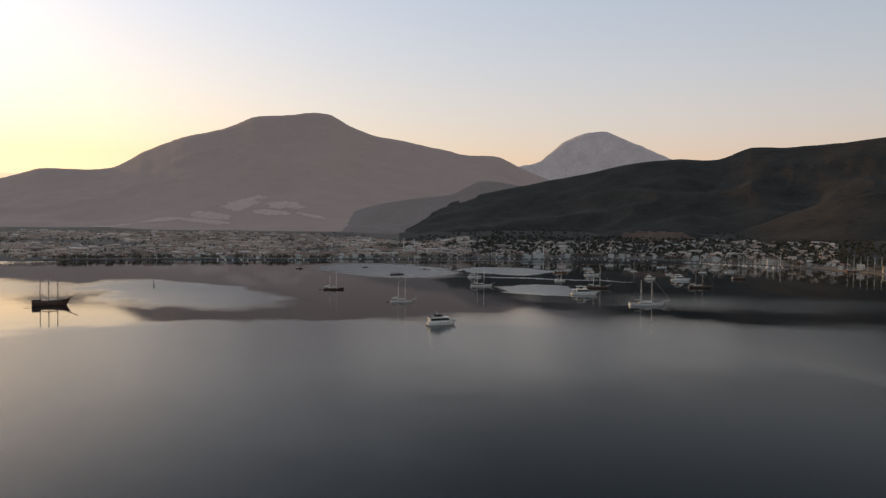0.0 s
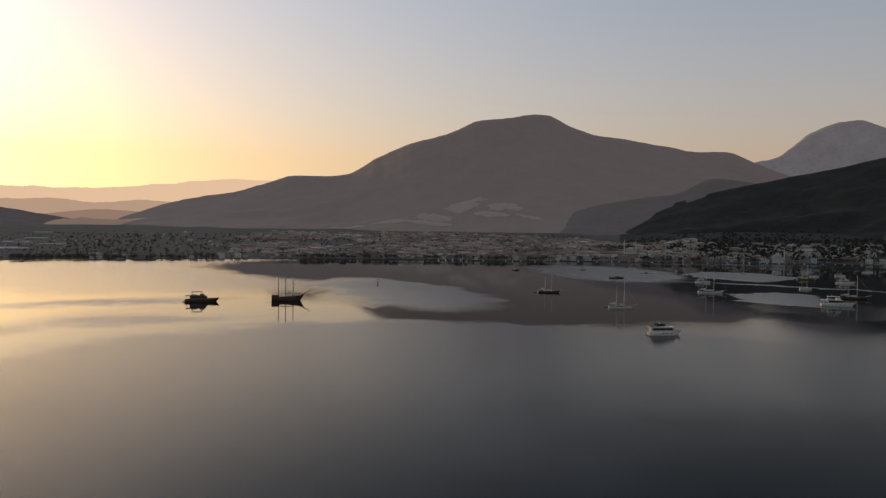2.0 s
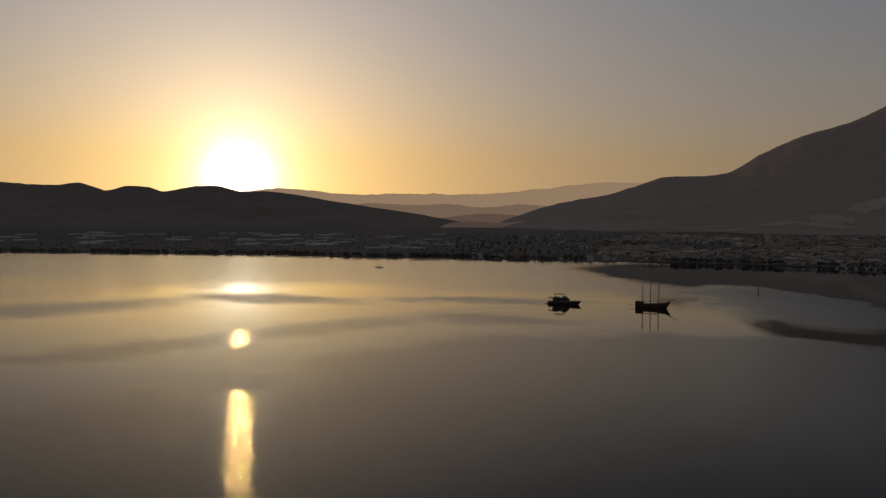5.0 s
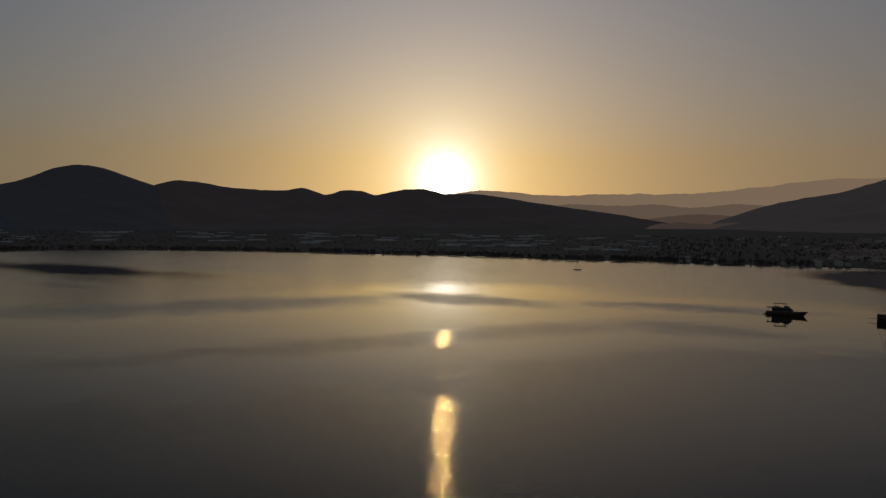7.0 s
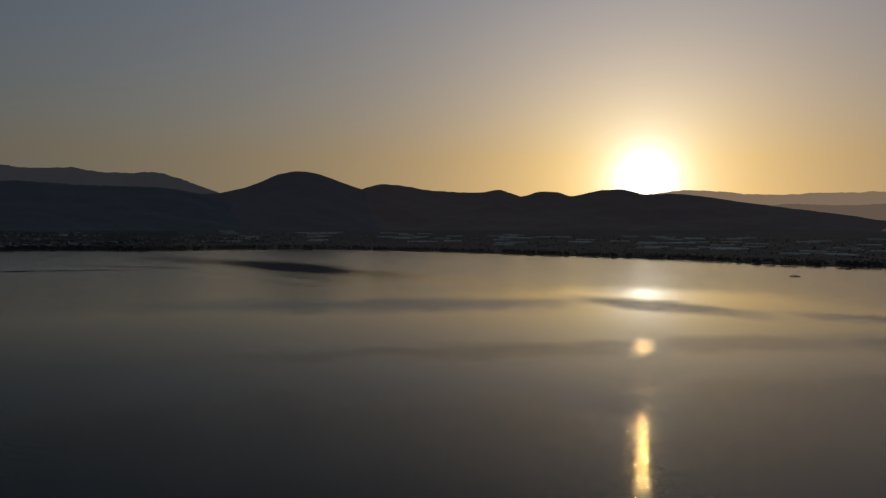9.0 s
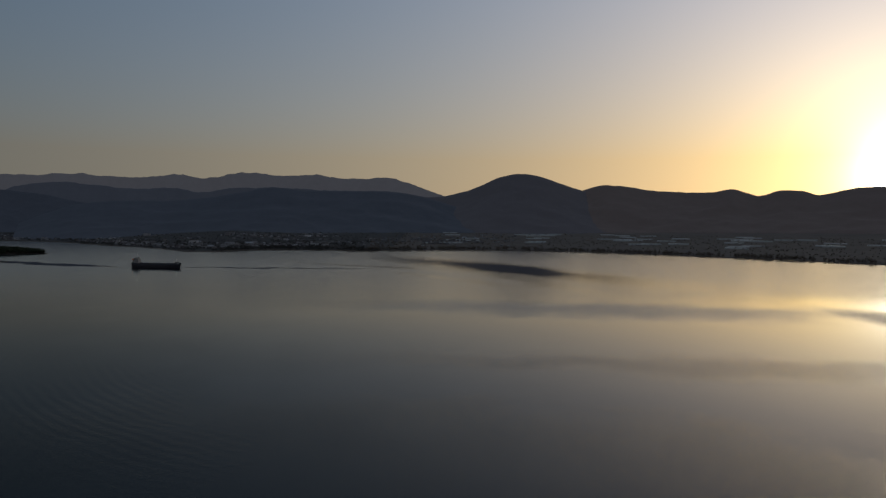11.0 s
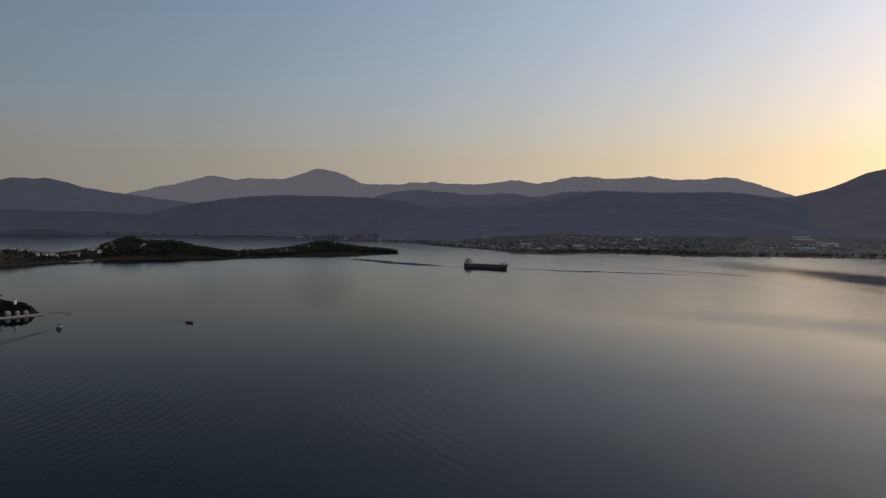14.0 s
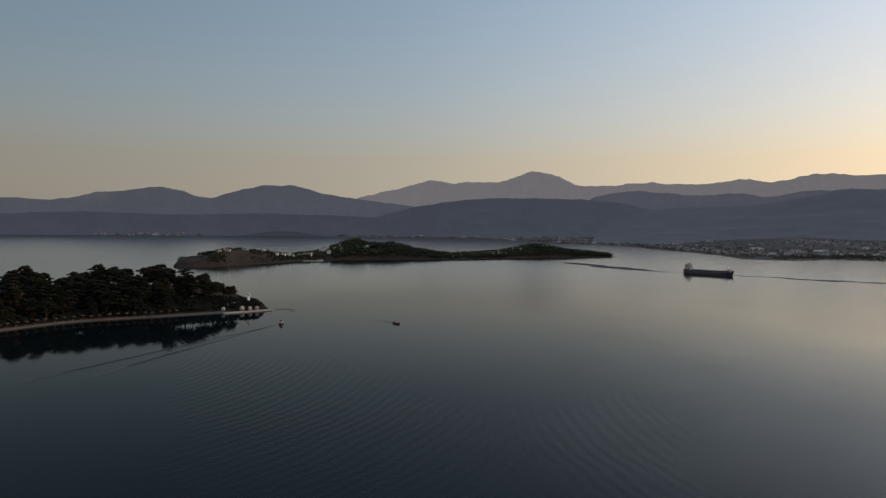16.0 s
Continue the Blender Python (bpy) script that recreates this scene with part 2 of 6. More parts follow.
    for i, (ax, ay, size) in enumerate(((-math.sin(radians(SUN_AZ)), math.cos(radians(SUN_AZ)), 1.15), (math.cos(radians(SUN_AZ)), math.sin(radians(SUN_AZ)), 0.36))):
        d = t.nodes.new("ShaderNodeVectorMath")
        d.operation = "DOT_PRODUCT"
        t.links.new(geo.outputs["Position"], d.inputs[0])
        d.inputs[1].default_value = (ax * size, ay * size, 0)
        t.links.new(d.outputs["Value"], crests.inputs[i])
    t.links.new(crests.outputs[0], waves.inputs["Vector"])
    # chop grows with distance from there too, but for the calm lanes
    chop = node(t, "ShaderNodeMapRange")
    for key, v in (("From Min", 450.0), ("From Max", 1200.0), ("To Min", 0.0), ("To Max", 0.06)):
        chop.inputs[key].default_value = v
    t.links.new(far.outputs["Value"], chop.inputs["Value"])
    open_sea = calc(t, "MULTIPLY", chop.outputs[0], calc(t, "SUBTRACT", 1.0, calc(t, "MULTIPLY", calm, 0.95)))
    near_by = node(t, "ShaderNodeMapRange")
    for key, v in (("From Min", 300.0), ("From Max", 900.0), ("To Min", 1.0), ("To Max", 0.2)):
        near_by.inputs[key].default_value = v
    t.links.new(far.outputs["Value"], near_by.inputs["Value"])
    gusty = calc(t, "MULTIPLY", ripple, near_by.outputs[0])
    height = calc(t, "MULTIPLY", waves.outputs["Fac"], calc(t, "ADD", calc(t, "ADD", calc(t, "MULTIPLY", gusty, 0.05), 0.004), open_sea))
    # the longer wavelets that break the sun's path into glints
    longer = node(t, "ShaderNodeTexNoise", Scale=1.5, Detail=2, Roughness=0.6)
    t.links.new(crests.outputs[0], longer.inputs["Vector"])
    height = calc(t, "ADD", height, calc(t, "MULTIPLY", longer.outputs["Fac"], calc(t, "ADD", calc(t, "MULTIPLY", gusty, 0.055), 0.0015)))
    # trains of ripples left by passing boats
    for cx, cy, length, rise_m, row in WAVE_TRAINS:
        away = t.nodes.new("ShaderNodeVectorMath")
        away.operation = "DISTANCE"
        t.links.new(geo.outputs["Position"], away.inputs[0])
        away.inputs[1].default_value = (cx, cy, 0)
        bend = calc(t, "ADD", calc(t, "MULTIPLY", wob.outputs["Fac"], 14.0), away.outputs["Value"])
        swell = calc(t, "SINE", calc(t, "MULTIPLY", bend, 2 * math.pi / length))
        height = calc(t, "ADD", height, calc(t, "MULTIPLY", calc(t, "MULTIPLY", swell, rise_m), blot(*row)))
    bump = node(t, "ShaderNodeBump", Distance=1.0, Strength=1.0)
    t.links.new(height, bump.inputs["Height"])
    # low over the sea only the wavelets' near faces show: normals lean to the origin to fit the camera's view
    inward = t.nodes.new("ShaderNodeVectorMath")
    inward.operation = "NORMALIZE"
    t.links.new(geo.outputs["Position"], inward.inputs[0])
    lean = node(t, "ShaderNodeMapRange")
    for key, v in (("From Min", 550.0), ("From Max", 1150.0), ("To Min", 0.0), ("To Max", -0.036)):
        lean.inputs[key].default_value = v
    t.links.new(far.outputs["Value"], lean.inputs["Value"])
    gust_lean = node(t, "ShaderNodeMapRange")
    for key, v in (("From Min", 350.0), ("From Max", 700.0), ("To Min", 0.0), ("To Max", -0.032)):
        gust_lean.inputs[key].default_value = v
    t.links.new(far.outputs["Value"], gust_lean.inputs["Value"])
    slope = calc(t, "MINIMUM", calc(t, "MULTIPLY", lean.outputs[0], calc(t, "SUBTRACT", 1.0, calm)), calc(t, "MULTIPLY", gust_lean.outputs[0], breeze))
    tilt = t.nodes.new("ShaderNodeVectorMath")
    tilt.operation = "SCALE"
    t.links.new(inward.outputs[0], tilt.inputs[0])
    t.links.new(slope, tilt.inputs["Scale"])
    face = t.nodes.new("ShaderNodeVectorMath")
    t.links.new(bump.outputs[0], face.inputs[0])
    t.links.new(tilt.outputs[0], face.inputs[1])
    unit = t.nodes.new("ShaderNodeVectorMath")
    unit.operation = "NORMALIZE"
    t.links.new(face.outputs[0], unit.inputs[0])
    t.links.new(unit.outputs[0], bsdf.inputs["Normal"])
    return m


BREEZE = [
    (-40, 60, 288, 268, 0, 0.1), (-60, 330, 270, 200, 0, 0.1), (-270, 745, 190, 75, 131, 0.3), (-100, 1180, 200, 110, 110, 0.25), (110, 1180, 110, 80, 90, 0.12),
    (140, 990, 135, 11, -16, 0.3), (115, 812, 50, 70, 0, 0.15), (290, 705, 190, 90, -10, 0.6, 0.45), (235, 440, 230, 95, -15, 0.7, 0.8),
    (-640, 165, 160, 48, 88, 0.7), (-605, 395, 85, 34, 30, 0.7), (-414, 235, 205, 27, 90, 0.75), (-372, 445, 70, 24, 35, 0.75), (-470, 535, 80, 28, 42, 0.75),
]
CALM = [
    (120, 1100, 900, 380, -3, 0.1), (-60, 760, 330, 190, 20, 0.15), (-330, 540, 260, 170, 30, 0.3), (-660, 415, 130, 150, 153, 0.5), (-500, 260, 330, 130, 80, 0.3), (230, 560, 110, 20, -50, 0.9), (115, 805, 14, 30, 0, 0.3),
    (-1200, 65, 350, 85, 33, 0.8, 0.85), (-1010, 85, 260, 24, 24, 0.9, 0.5), (-1180, -110, 190, 16, 62, 0.9, 0.6), (-960, 10, 150, 10, 40, 0.9, 0.5), (-1120, -650, 150, 22, 70, 0.3), (-1105, -300, 200, 10, 100, 0.3), (-250, -365, 190, 62, 0, 0.35, 0.45),
]
# darkened reaches, placed where the water looks dark from the camera
DIMMED = [(440, 240, 550, 400, 24, 0.6), (180, 220, 330, 220, 10, 0.55), (-350, -265, 560, 350, 35, 0.65)]
WAVE_TRAINS = [
    (-520, 120, 4.6, 0.016, (-325, -85, 120, 36, 52, 0.5)), (-130, -330, 4.4, 0.02, (-265, -185, 140, 60, 75, 0.5)), (-700, 700, 4.0, 0.005, (60, 150, 160, 70, 20, 0.5)),
]
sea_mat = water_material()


# ================= large structure =================
def polar(az, r):
    return -r * math.sin(radians(az)), r * math.cos(radians(az))


def smooth_interp(x, xs, ys):
    """Monotone-free cubic through the given rows."""
    xs, ys = np.array(xs, float), np.array(ys, float)
    o = np.argsort(xs)
    xs, ys = xs[o], ys[o]
    d = np.gradient(ys, xs)
    i = np.clip(np.searchsorted(xs, x) - 1, 0, len(xs) - 2)
    h = xs[i + 1] - xs[i]
    s = np.clip((x - xs[i]) / h, 0, 1)
    return ((1 + 2 * s) * (1 - s) ** 2 * ys[i] + s * (1 - s) ** 2 * h * d[i] + s * s * (3 - 2 * s) * ys[i + 1] + s * s * (s - 1) * h * d[i + 1])


def mesh_object(name, verts, faces, mat, smooth=False):
    me = bpy.data.meshes.new(name)
    me.from_pydata([tuple(v) for v in verts], [], [tuple(f) for f in faces])
    me.materials.append(mat)
    if smooth:
        me.shade_smooth()
    me.update()
    return new(name, me)


def grid_faces(nu, nv):
    return [(i * nv + j, (i + 1) * nv + j, (i + 1) * nv + j + 1, i * nv + j + 1) for i in range(nu - 1) for j in range(nv - 1)]


def ridged(x, y, size):
    v = 0
    a = 1.0
    for k in range(4):
        v += a * (1 - 2 * abs(noise.noise((x / size + 7.3 * k, y / size - 3.1 * k, 1.7 * k))))
        a *= 0.5
        size *= 0.48
    return v / 1.9


# the shore, by bearing from the drone's first place: (degrees left of +y, metres)
SHORE = [(-60, 900), (-45, 1100), (-36, 1270), (-30.6, 1430), (-24, 1590), (-14, 1690), (-5, 1620), (5, 1540), (12.6, 1500), (22, 1520), (32, 1520), (40, 1520),
         (46, 1555), (51, 1545), (58, 1660), (62, 1690), (70.5, 1800), (79, 1950), (87, 2035), (93, 1985), (99, 1890), (106, 1950), (112, 1790), (114.5, 2000),
         (118.7, 2330), (122, 2700), (126, 2900), (131, 3400), (134, 3850), (139, 4200), (144, 4350), (151, 4400), (157, 4650), (165, 4750), (175, 4800), (190, 4800)]


def shore_r(az):
    a = np.asarray(az, float)
    r = smooth_interp(a, [s[0] for s in SHORE], [s[1] for s in SHORE])
    return r


def shore_at(az):
    return float(shore_r(az)) + 9 * noise.noise((az * 0.9, 0, 3)) + 4 * noise.noise((az * 3.1, 5, 3))


def land_z(az, r):
    d = max(0.0, r - shore_at(az))
    rise = float(np.interp(az, [-60, -4, 4, 34, 48, 110, 120], [0.11, 0.1, 0.042, 0.038, 0.03, 0.03, 0.012]))
    return 1.4 + min(62.0, d * rise) + 1.5 * noise.noise((r * math.sin(radians(az)) / 180, r * math.cos(radians(az)) / 180, 0)) * min(1, d / 60)


def build_sea():
    n, rings = 180, [0, 40, 90, 160, 260, 400, 600, 900, 1300, 1800, 2500, 3400, 4940]
    verts = [(0, 0, 0)]
    for r in rings[1:]:
        verts += [(r * math.cos(2 * math.pi * i / n), r * math.sin(2 * math.pi * i / n), 0) for i in range(n)]
    faces = [(0, 1 + i, 1 + (i + 1) % n) for i in range(n)]
    for k in range(len(rings) - 2):
        a, b = 1 + k * n, 1 + (k + 1) * n
        faces += [(a + i, b + i, b + (i + 1) % n, a + (i + 1) % n) for i in range(n)]
    return tagged(mesh_object("water", verts, faces, sea_mat), "calm grey-teal sea of a bay at sunrise", "sea", kind="structure")


def build_land(name, label, a0, a1, mat, lift=0.0, inland=0):
    """The low land behind the shore from one bearing to another; a cover of another growth lies a little above it."""
    az = np.linspace(a0, a1, int((a1 - a0) * 2.56))
    steps = [0, 0.003, 0.008, 0.02, 0.05, 0.1, 0.18, 0.28, 0.4, 0.55, 0.72, 0.87, 1.0]
    verts = []
    for a in az:
        r0 = shore_at(a)
        for k, s in enumerate(steps):
            if k < inland:
                continue
            r = r0 + s * (4930 - r0)
            z = -3.0 if k == 0 else (0.35 if k == 1 else land_z(a, r))
            verts.append((*polar(a, r), z + lift))
    return tagged(mesh_object(name, verts, grid_faces(len(az), len(steps) - inland), mat, True), label, "land", kind="structure")


def build_range(name, label, crest, r_crest, r_foot, mat, gully=40, size=420, p=1.35, tooth=4.0, nv=46, step=0.12, tail=350, base=-5.0, seen=None, sharp=0.35):
    """A range of hills: a crest line given by (bearing, height) at the plan distance r_crest, falling to its foot at r_foot and away behind."""
    a0, a1 = min(c[0] for c in crest), max(c[0] for c in crest)
    n = max(30, int((a1 - a0) / step))
    az = np.linspace(a0, a1, n)
    top = smooth_interp(az, [c[0] for c in crest], [c[1] for c in crest])
    rows = sorted(crest)
    top = (1 - sharp) * top + sharp * np.interp(az, [c[0] for c in rows], [c[1] for c in rows])
    if seen:
        top = 70 + (top - 70) * r_crest / seen
    back = [0.35, 0.7, 1.0]
    verts = []
    for a, zt in zip(az, top):
        rc = r_crest + 60 * noise.noise((a * 0.25, 0, 11))
        end = min(1.0, (a - a0) / 1.5 + 0.02, (a1 - a) / 1.5 + 0.02)
        foot = max(r_foot, min(shore_at(a) + 20, rc - 150)) if -60 < a < 190 else r_foot
        cx, cy = polar(a, rc)
        zt = zt * rc / r_crest + tooth * ((ridged(cx, cy, 330) - 0.4) + 0.4 * (ridged(cx, cy, 75) - 0.3)) * end
        for j in range(nv):
            v = j / (nv - 1)
            r = foot + (rc - foot) * v
            x, y = polar(a, r)
            z0 = base
            z = z0 + (zt - z0) * v ** p
            env = math.sin(math.pi * min(1, v * 1.0)) ** 0.8
            z += gully * env * (ridged(x, y, size) - 0.75) * min(1.0, (zt - z0) / 200)
            verts.append((x, y, z))
        for b in back:
            x, y = polar(a, rc + tail * b)
            verts.append((x, y, zt + (base - 40 - zt) * b))
    ob = mesh_object(name, verts, grid_faces(n, nv + len(back)), mat, True)
    return tagged(ob, label, "mountain", kind="structure")


MASSIF_CREST = [(43.5, 20), (41.8, 89), (39.9, 144), (37.3, 203), (33.5, 253), (31.5, 298), (29.5, 351), (27.0, 356), (24.8, 373), (22.7, 462), (20.5, 539), (16.5, 631),
                (14.9, 687), (12.5, 709), (10.2, 730), (8.9, 717), (7.5, 657), (5.8, 607), (3.1, 576), (0.5, 535), (-1.2, 507), (-4.6, 481), (-6.0, 431), (-9, 330), (-12, 200), (-14, 60)]


build_sea()
build_land("ground", "low coastal plain of fields and groves behind the shore", -60, 190, plain_soil)
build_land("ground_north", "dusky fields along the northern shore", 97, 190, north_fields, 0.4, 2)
build_land("ground_hillside", "dark scrub on the slope behind the harbour", -60, 3.5, hill_scrub, 0.4, 3)
# solid mountains and hills; their haze is emission in the material
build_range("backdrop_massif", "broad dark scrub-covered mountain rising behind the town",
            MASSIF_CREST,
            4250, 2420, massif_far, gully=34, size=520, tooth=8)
build_range("mountain_spur", "dark spur of the mountain above the town",
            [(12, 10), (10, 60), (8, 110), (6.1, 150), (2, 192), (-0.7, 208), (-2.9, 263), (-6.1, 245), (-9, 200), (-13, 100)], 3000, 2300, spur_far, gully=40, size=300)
build_range("mountain_limestone", "pale bare limestone peak behind the dark hills",
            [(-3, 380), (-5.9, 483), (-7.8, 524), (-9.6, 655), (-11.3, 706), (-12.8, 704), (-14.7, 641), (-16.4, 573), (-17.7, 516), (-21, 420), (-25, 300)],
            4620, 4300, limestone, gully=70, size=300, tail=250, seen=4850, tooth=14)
build_range("hill_forested", "dark pine-forested hill above the harbour",
            [(6, 30), (3.8, 75), (2.0, 122), (-2.9, 204), (-7.4, 251), (-11.3, 289), (-14.3, 324), (-18.1, 343), (-20.9, 335), (-23.2, 379), (-25.8, 374), (-28.7, 384),
             (-31.6, 398), (-38, 420), (-46, 400), (-58, 300)], 2900, 1850, forest_dark, gully=42, size=340)
build_range("hill_spur", "dark wooded spur behind the marina", [(-19, 20), (-21.5, 50), (-23.7, 84), (-26.5, 125), (-29.4, 160), (-31.7, 173), (-38, 190), (-48, 150)], 2150, 1700, forest_dark, gully=10, size=200)
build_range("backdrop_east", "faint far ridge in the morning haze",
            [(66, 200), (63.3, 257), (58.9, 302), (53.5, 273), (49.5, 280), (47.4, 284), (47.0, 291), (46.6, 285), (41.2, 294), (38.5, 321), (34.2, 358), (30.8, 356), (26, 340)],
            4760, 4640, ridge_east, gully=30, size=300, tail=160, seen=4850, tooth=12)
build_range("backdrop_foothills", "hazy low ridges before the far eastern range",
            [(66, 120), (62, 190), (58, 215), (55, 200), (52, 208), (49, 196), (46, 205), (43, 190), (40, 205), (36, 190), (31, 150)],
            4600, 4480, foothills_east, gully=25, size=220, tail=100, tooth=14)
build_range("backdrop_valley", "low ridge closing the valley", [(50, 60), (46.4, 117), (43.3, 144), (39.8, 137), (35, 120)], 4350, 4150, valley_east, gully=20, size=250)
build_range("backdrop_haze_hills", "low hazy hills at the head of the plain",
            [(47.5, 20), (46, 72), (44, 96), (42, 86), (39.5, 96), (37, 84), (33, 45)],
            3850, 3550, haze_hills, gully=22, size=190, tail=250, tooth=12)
build_range("hill_sunrise_ridge", "long dark ridge below the rising sun",
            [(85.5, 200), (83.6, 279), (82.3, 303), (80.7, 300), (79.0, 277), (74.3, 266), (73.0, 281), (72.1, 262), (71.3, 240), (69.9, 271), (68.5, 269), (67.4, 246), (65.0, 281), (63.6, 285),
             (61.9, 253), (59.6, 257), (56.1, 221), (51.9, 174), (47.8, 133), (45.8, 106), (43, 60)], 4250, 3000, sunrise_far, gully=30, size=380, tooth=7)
build_range("hill_round", "rounded dark hill at the head of the bay",
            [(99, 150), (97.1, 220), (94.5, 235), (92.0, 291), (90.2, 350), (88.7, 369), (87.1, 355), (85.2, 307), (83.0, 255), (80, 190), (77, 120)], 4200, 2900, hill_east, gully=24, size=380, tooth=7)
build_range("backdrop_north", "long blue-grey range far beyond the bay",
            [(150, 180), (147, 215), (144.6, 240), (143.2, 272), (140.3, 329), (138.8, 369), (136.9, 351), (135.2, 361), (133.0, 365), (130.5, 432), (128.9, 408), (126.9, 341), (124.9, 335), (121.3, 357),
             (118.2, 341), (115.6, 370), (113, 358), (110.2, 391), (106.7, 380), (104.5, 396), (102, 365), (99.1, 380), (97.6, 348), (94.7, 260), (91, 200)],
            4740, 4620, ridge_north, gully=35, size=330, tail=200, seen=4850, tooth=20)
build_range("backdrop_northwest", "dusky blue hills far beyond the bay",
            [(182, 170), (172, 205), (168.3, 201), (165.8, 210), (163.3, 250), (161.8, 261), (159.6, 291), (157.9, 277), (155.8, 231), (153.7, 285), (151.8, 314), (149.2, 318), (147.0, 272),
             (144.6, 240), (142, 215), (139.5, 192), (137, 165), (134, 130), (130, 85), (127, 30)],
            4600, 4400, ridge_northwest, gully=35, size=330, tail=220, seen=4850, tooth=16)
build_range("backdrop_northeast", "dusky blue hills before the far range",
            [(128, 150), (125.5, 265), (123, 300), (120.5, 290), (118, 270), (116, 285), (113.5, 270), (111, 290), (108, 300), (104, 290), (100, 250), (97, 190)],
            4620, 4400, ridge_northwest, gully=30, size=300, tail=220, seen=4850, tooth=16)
build_range("hill_bay_head", "dark rounded hills behind the northern shore",
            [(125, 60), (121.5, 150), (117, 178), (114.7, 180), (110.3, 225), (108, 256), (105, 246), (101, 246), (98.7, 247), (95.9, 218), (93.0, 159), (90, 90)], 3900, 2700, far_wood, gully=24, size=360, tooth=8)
build_range("hill_far_shore", "blue-grey hills along the far northern shore",
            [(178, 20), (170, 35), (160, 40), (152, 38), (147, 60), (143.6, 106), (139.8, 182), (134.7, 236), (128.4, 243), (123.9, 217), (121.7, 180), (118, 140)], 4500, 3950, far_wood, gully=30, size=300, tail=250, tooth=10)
build_range("hill_shore_northwest", "low dusky hills along the far northwestern shore",
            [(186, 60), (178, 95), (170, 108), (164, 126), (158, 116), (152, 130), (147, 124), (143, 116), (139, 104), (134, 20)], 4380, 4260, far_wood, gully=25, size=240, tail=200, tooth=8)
build_range("hill_low_cape", "low dark cape on the far shore", [(146.6, 2), (147.6, 12), (149.0, 25), (150.6, 27), (152.2, 15), (153.6, 2)], 4300, 4190, hazy_cape_wood, gully=8, size=120, tail=60)
# unseen hills added behind the camera to close and dim the horizon
build_range("hill_bay_south", "unseen low dark hills added to close the bay behind", [(196, 20), (205, 130), (220, 190), (240, 170), (262, 210), (280, 180), (292, 120), (299, 20)], 4500, 3700, wooded, gully=30, size=300, step=0.3)

# ================= building blocks =================
def part(name, bm, mat, parent=None, label="", smooth=False):
    """Links a bmesh as one mesh object, under a thing or a part."""
    me = bpy.data.meshes.new(name)
    bm.to_mesh(me)
    bm.free()
    for m in mat if isinstance(mat, (list, tuple)) else (mat,):
        me.materials.append(m)
    if smooth:
        me.shade_smooth()
    ob = new(name, me)
    if parent is not None:
        ob.parent = parent
    if label:
        tagged(ob, label)
    return ob


def thing(name, label, category, group="", at=None):
    ob = new(name)
    tagged(ob, label, category, group)
    if at is not None:
        ob.matrix_basis = at
    return ob


def box(bm, x0, x1, y0, y1, z0, z1, top=1.0, mat=0, m=None):
    """A block, its top face scaled by top, set by the matrix m."""
    cx, cy = (x0 + x1) / 2, (y0 + y1) / 2
    pts = []
    for z, k in ((z0, 1.0), (z1, top)):
        pts += [(cx + (x - cx) * k, cy + (y - cy) * k, z) for x, y in ((x0, y0), (x1, y0), (x1, y1), (x0, y1))]
    if m is not None:
        pts = [m @ Vector(p) for p in pts]
    v = [bm.verts.new(p) for p in pts]
    for f in ((3, 2, 1, 0), (4, 5, 6, 7), (0, 1, 5, 4), (1, 2, 6, 5), (2, 3, 7, 6), (3, 0, 4, 7)):
        bm.faces.new([v[i] for i in f]).material_index = mat
    return v


def rod(bm, a, b, r0, r1=None, n=6, mat=0, cap=True):
    a, b = Vector(a), Vector(b)
    r1 = r0 if r1 is None else r1
    d = (b - a).normalized()
    u = d.orthogonal().normalized()
    w = d.cross(u)
    rings = []
    for p, r in ((a, r0), (b, r1)):
        rings.append([bm.verts.new(p + (u * math.cos(2 * math.pi * i / n) + w * math.sin(2 * math.pi * i / n)) * r) for i in range(n)])
    for i in range(n):
        bm.faces.new((rings[0][i], rings[0][(i + 1) % n], rings[1][(i + 1) % n], rings[1][i])).material_index = mat
    if cap:
        bm.faces.new(rings[0][::-1]).material_index = mat
        bm.faces.new(rings[1]).material_index = mat


def lathe(bm, profile, n=16, at=(0, 0, 0), mat=0):
    rings = []
    for r, z in profile:
        rings.append([bm.verts.new((at[0] + r * math.cos(2 * math.pi * i / n), at[1] + r * math.sin(2 * math.pi * i / n), at[2] + z)) for i in range(n)])
    for a, b in zip(rings, rings[1:]):
        for i in range(n):
            bm.faces.new((a[i], a[(i + 1) % n], b[(i + 1) % n], b[i])).material_index = mat
    bm.faces.new(rings[0][::-1]).material_index = mat
    bm.faces.new(rings[-1]).material_index = mat


def hull_lines(L, B, fb, draft, transom=0.75, sheer=0.5, stern_rise=0.25, rake=0.08, fine=2.2, n=16):
    """Sections of a hull from the transom to the stem: rows of (x, half width, deck height)."""
    rows = []
    for i in range(n):
        s = i / (n - 1)
        wide = (transom + (1 - transom) * math.sin(min(1, s / 0.45) * math.pi / 2)) * (1 - max(0, (s - 0.5) / 0.5) ** fine)
        deck = fb * (1 + sheer * max(0, (s - 0.35) / 0.65) ** 2 + stern_rise * max(0, (0.35 - s) / 0.35) ** 2)
        rows.append((s, -L / 2 + s * L, max(0.03, wide * B / 2), deck))
    return rows


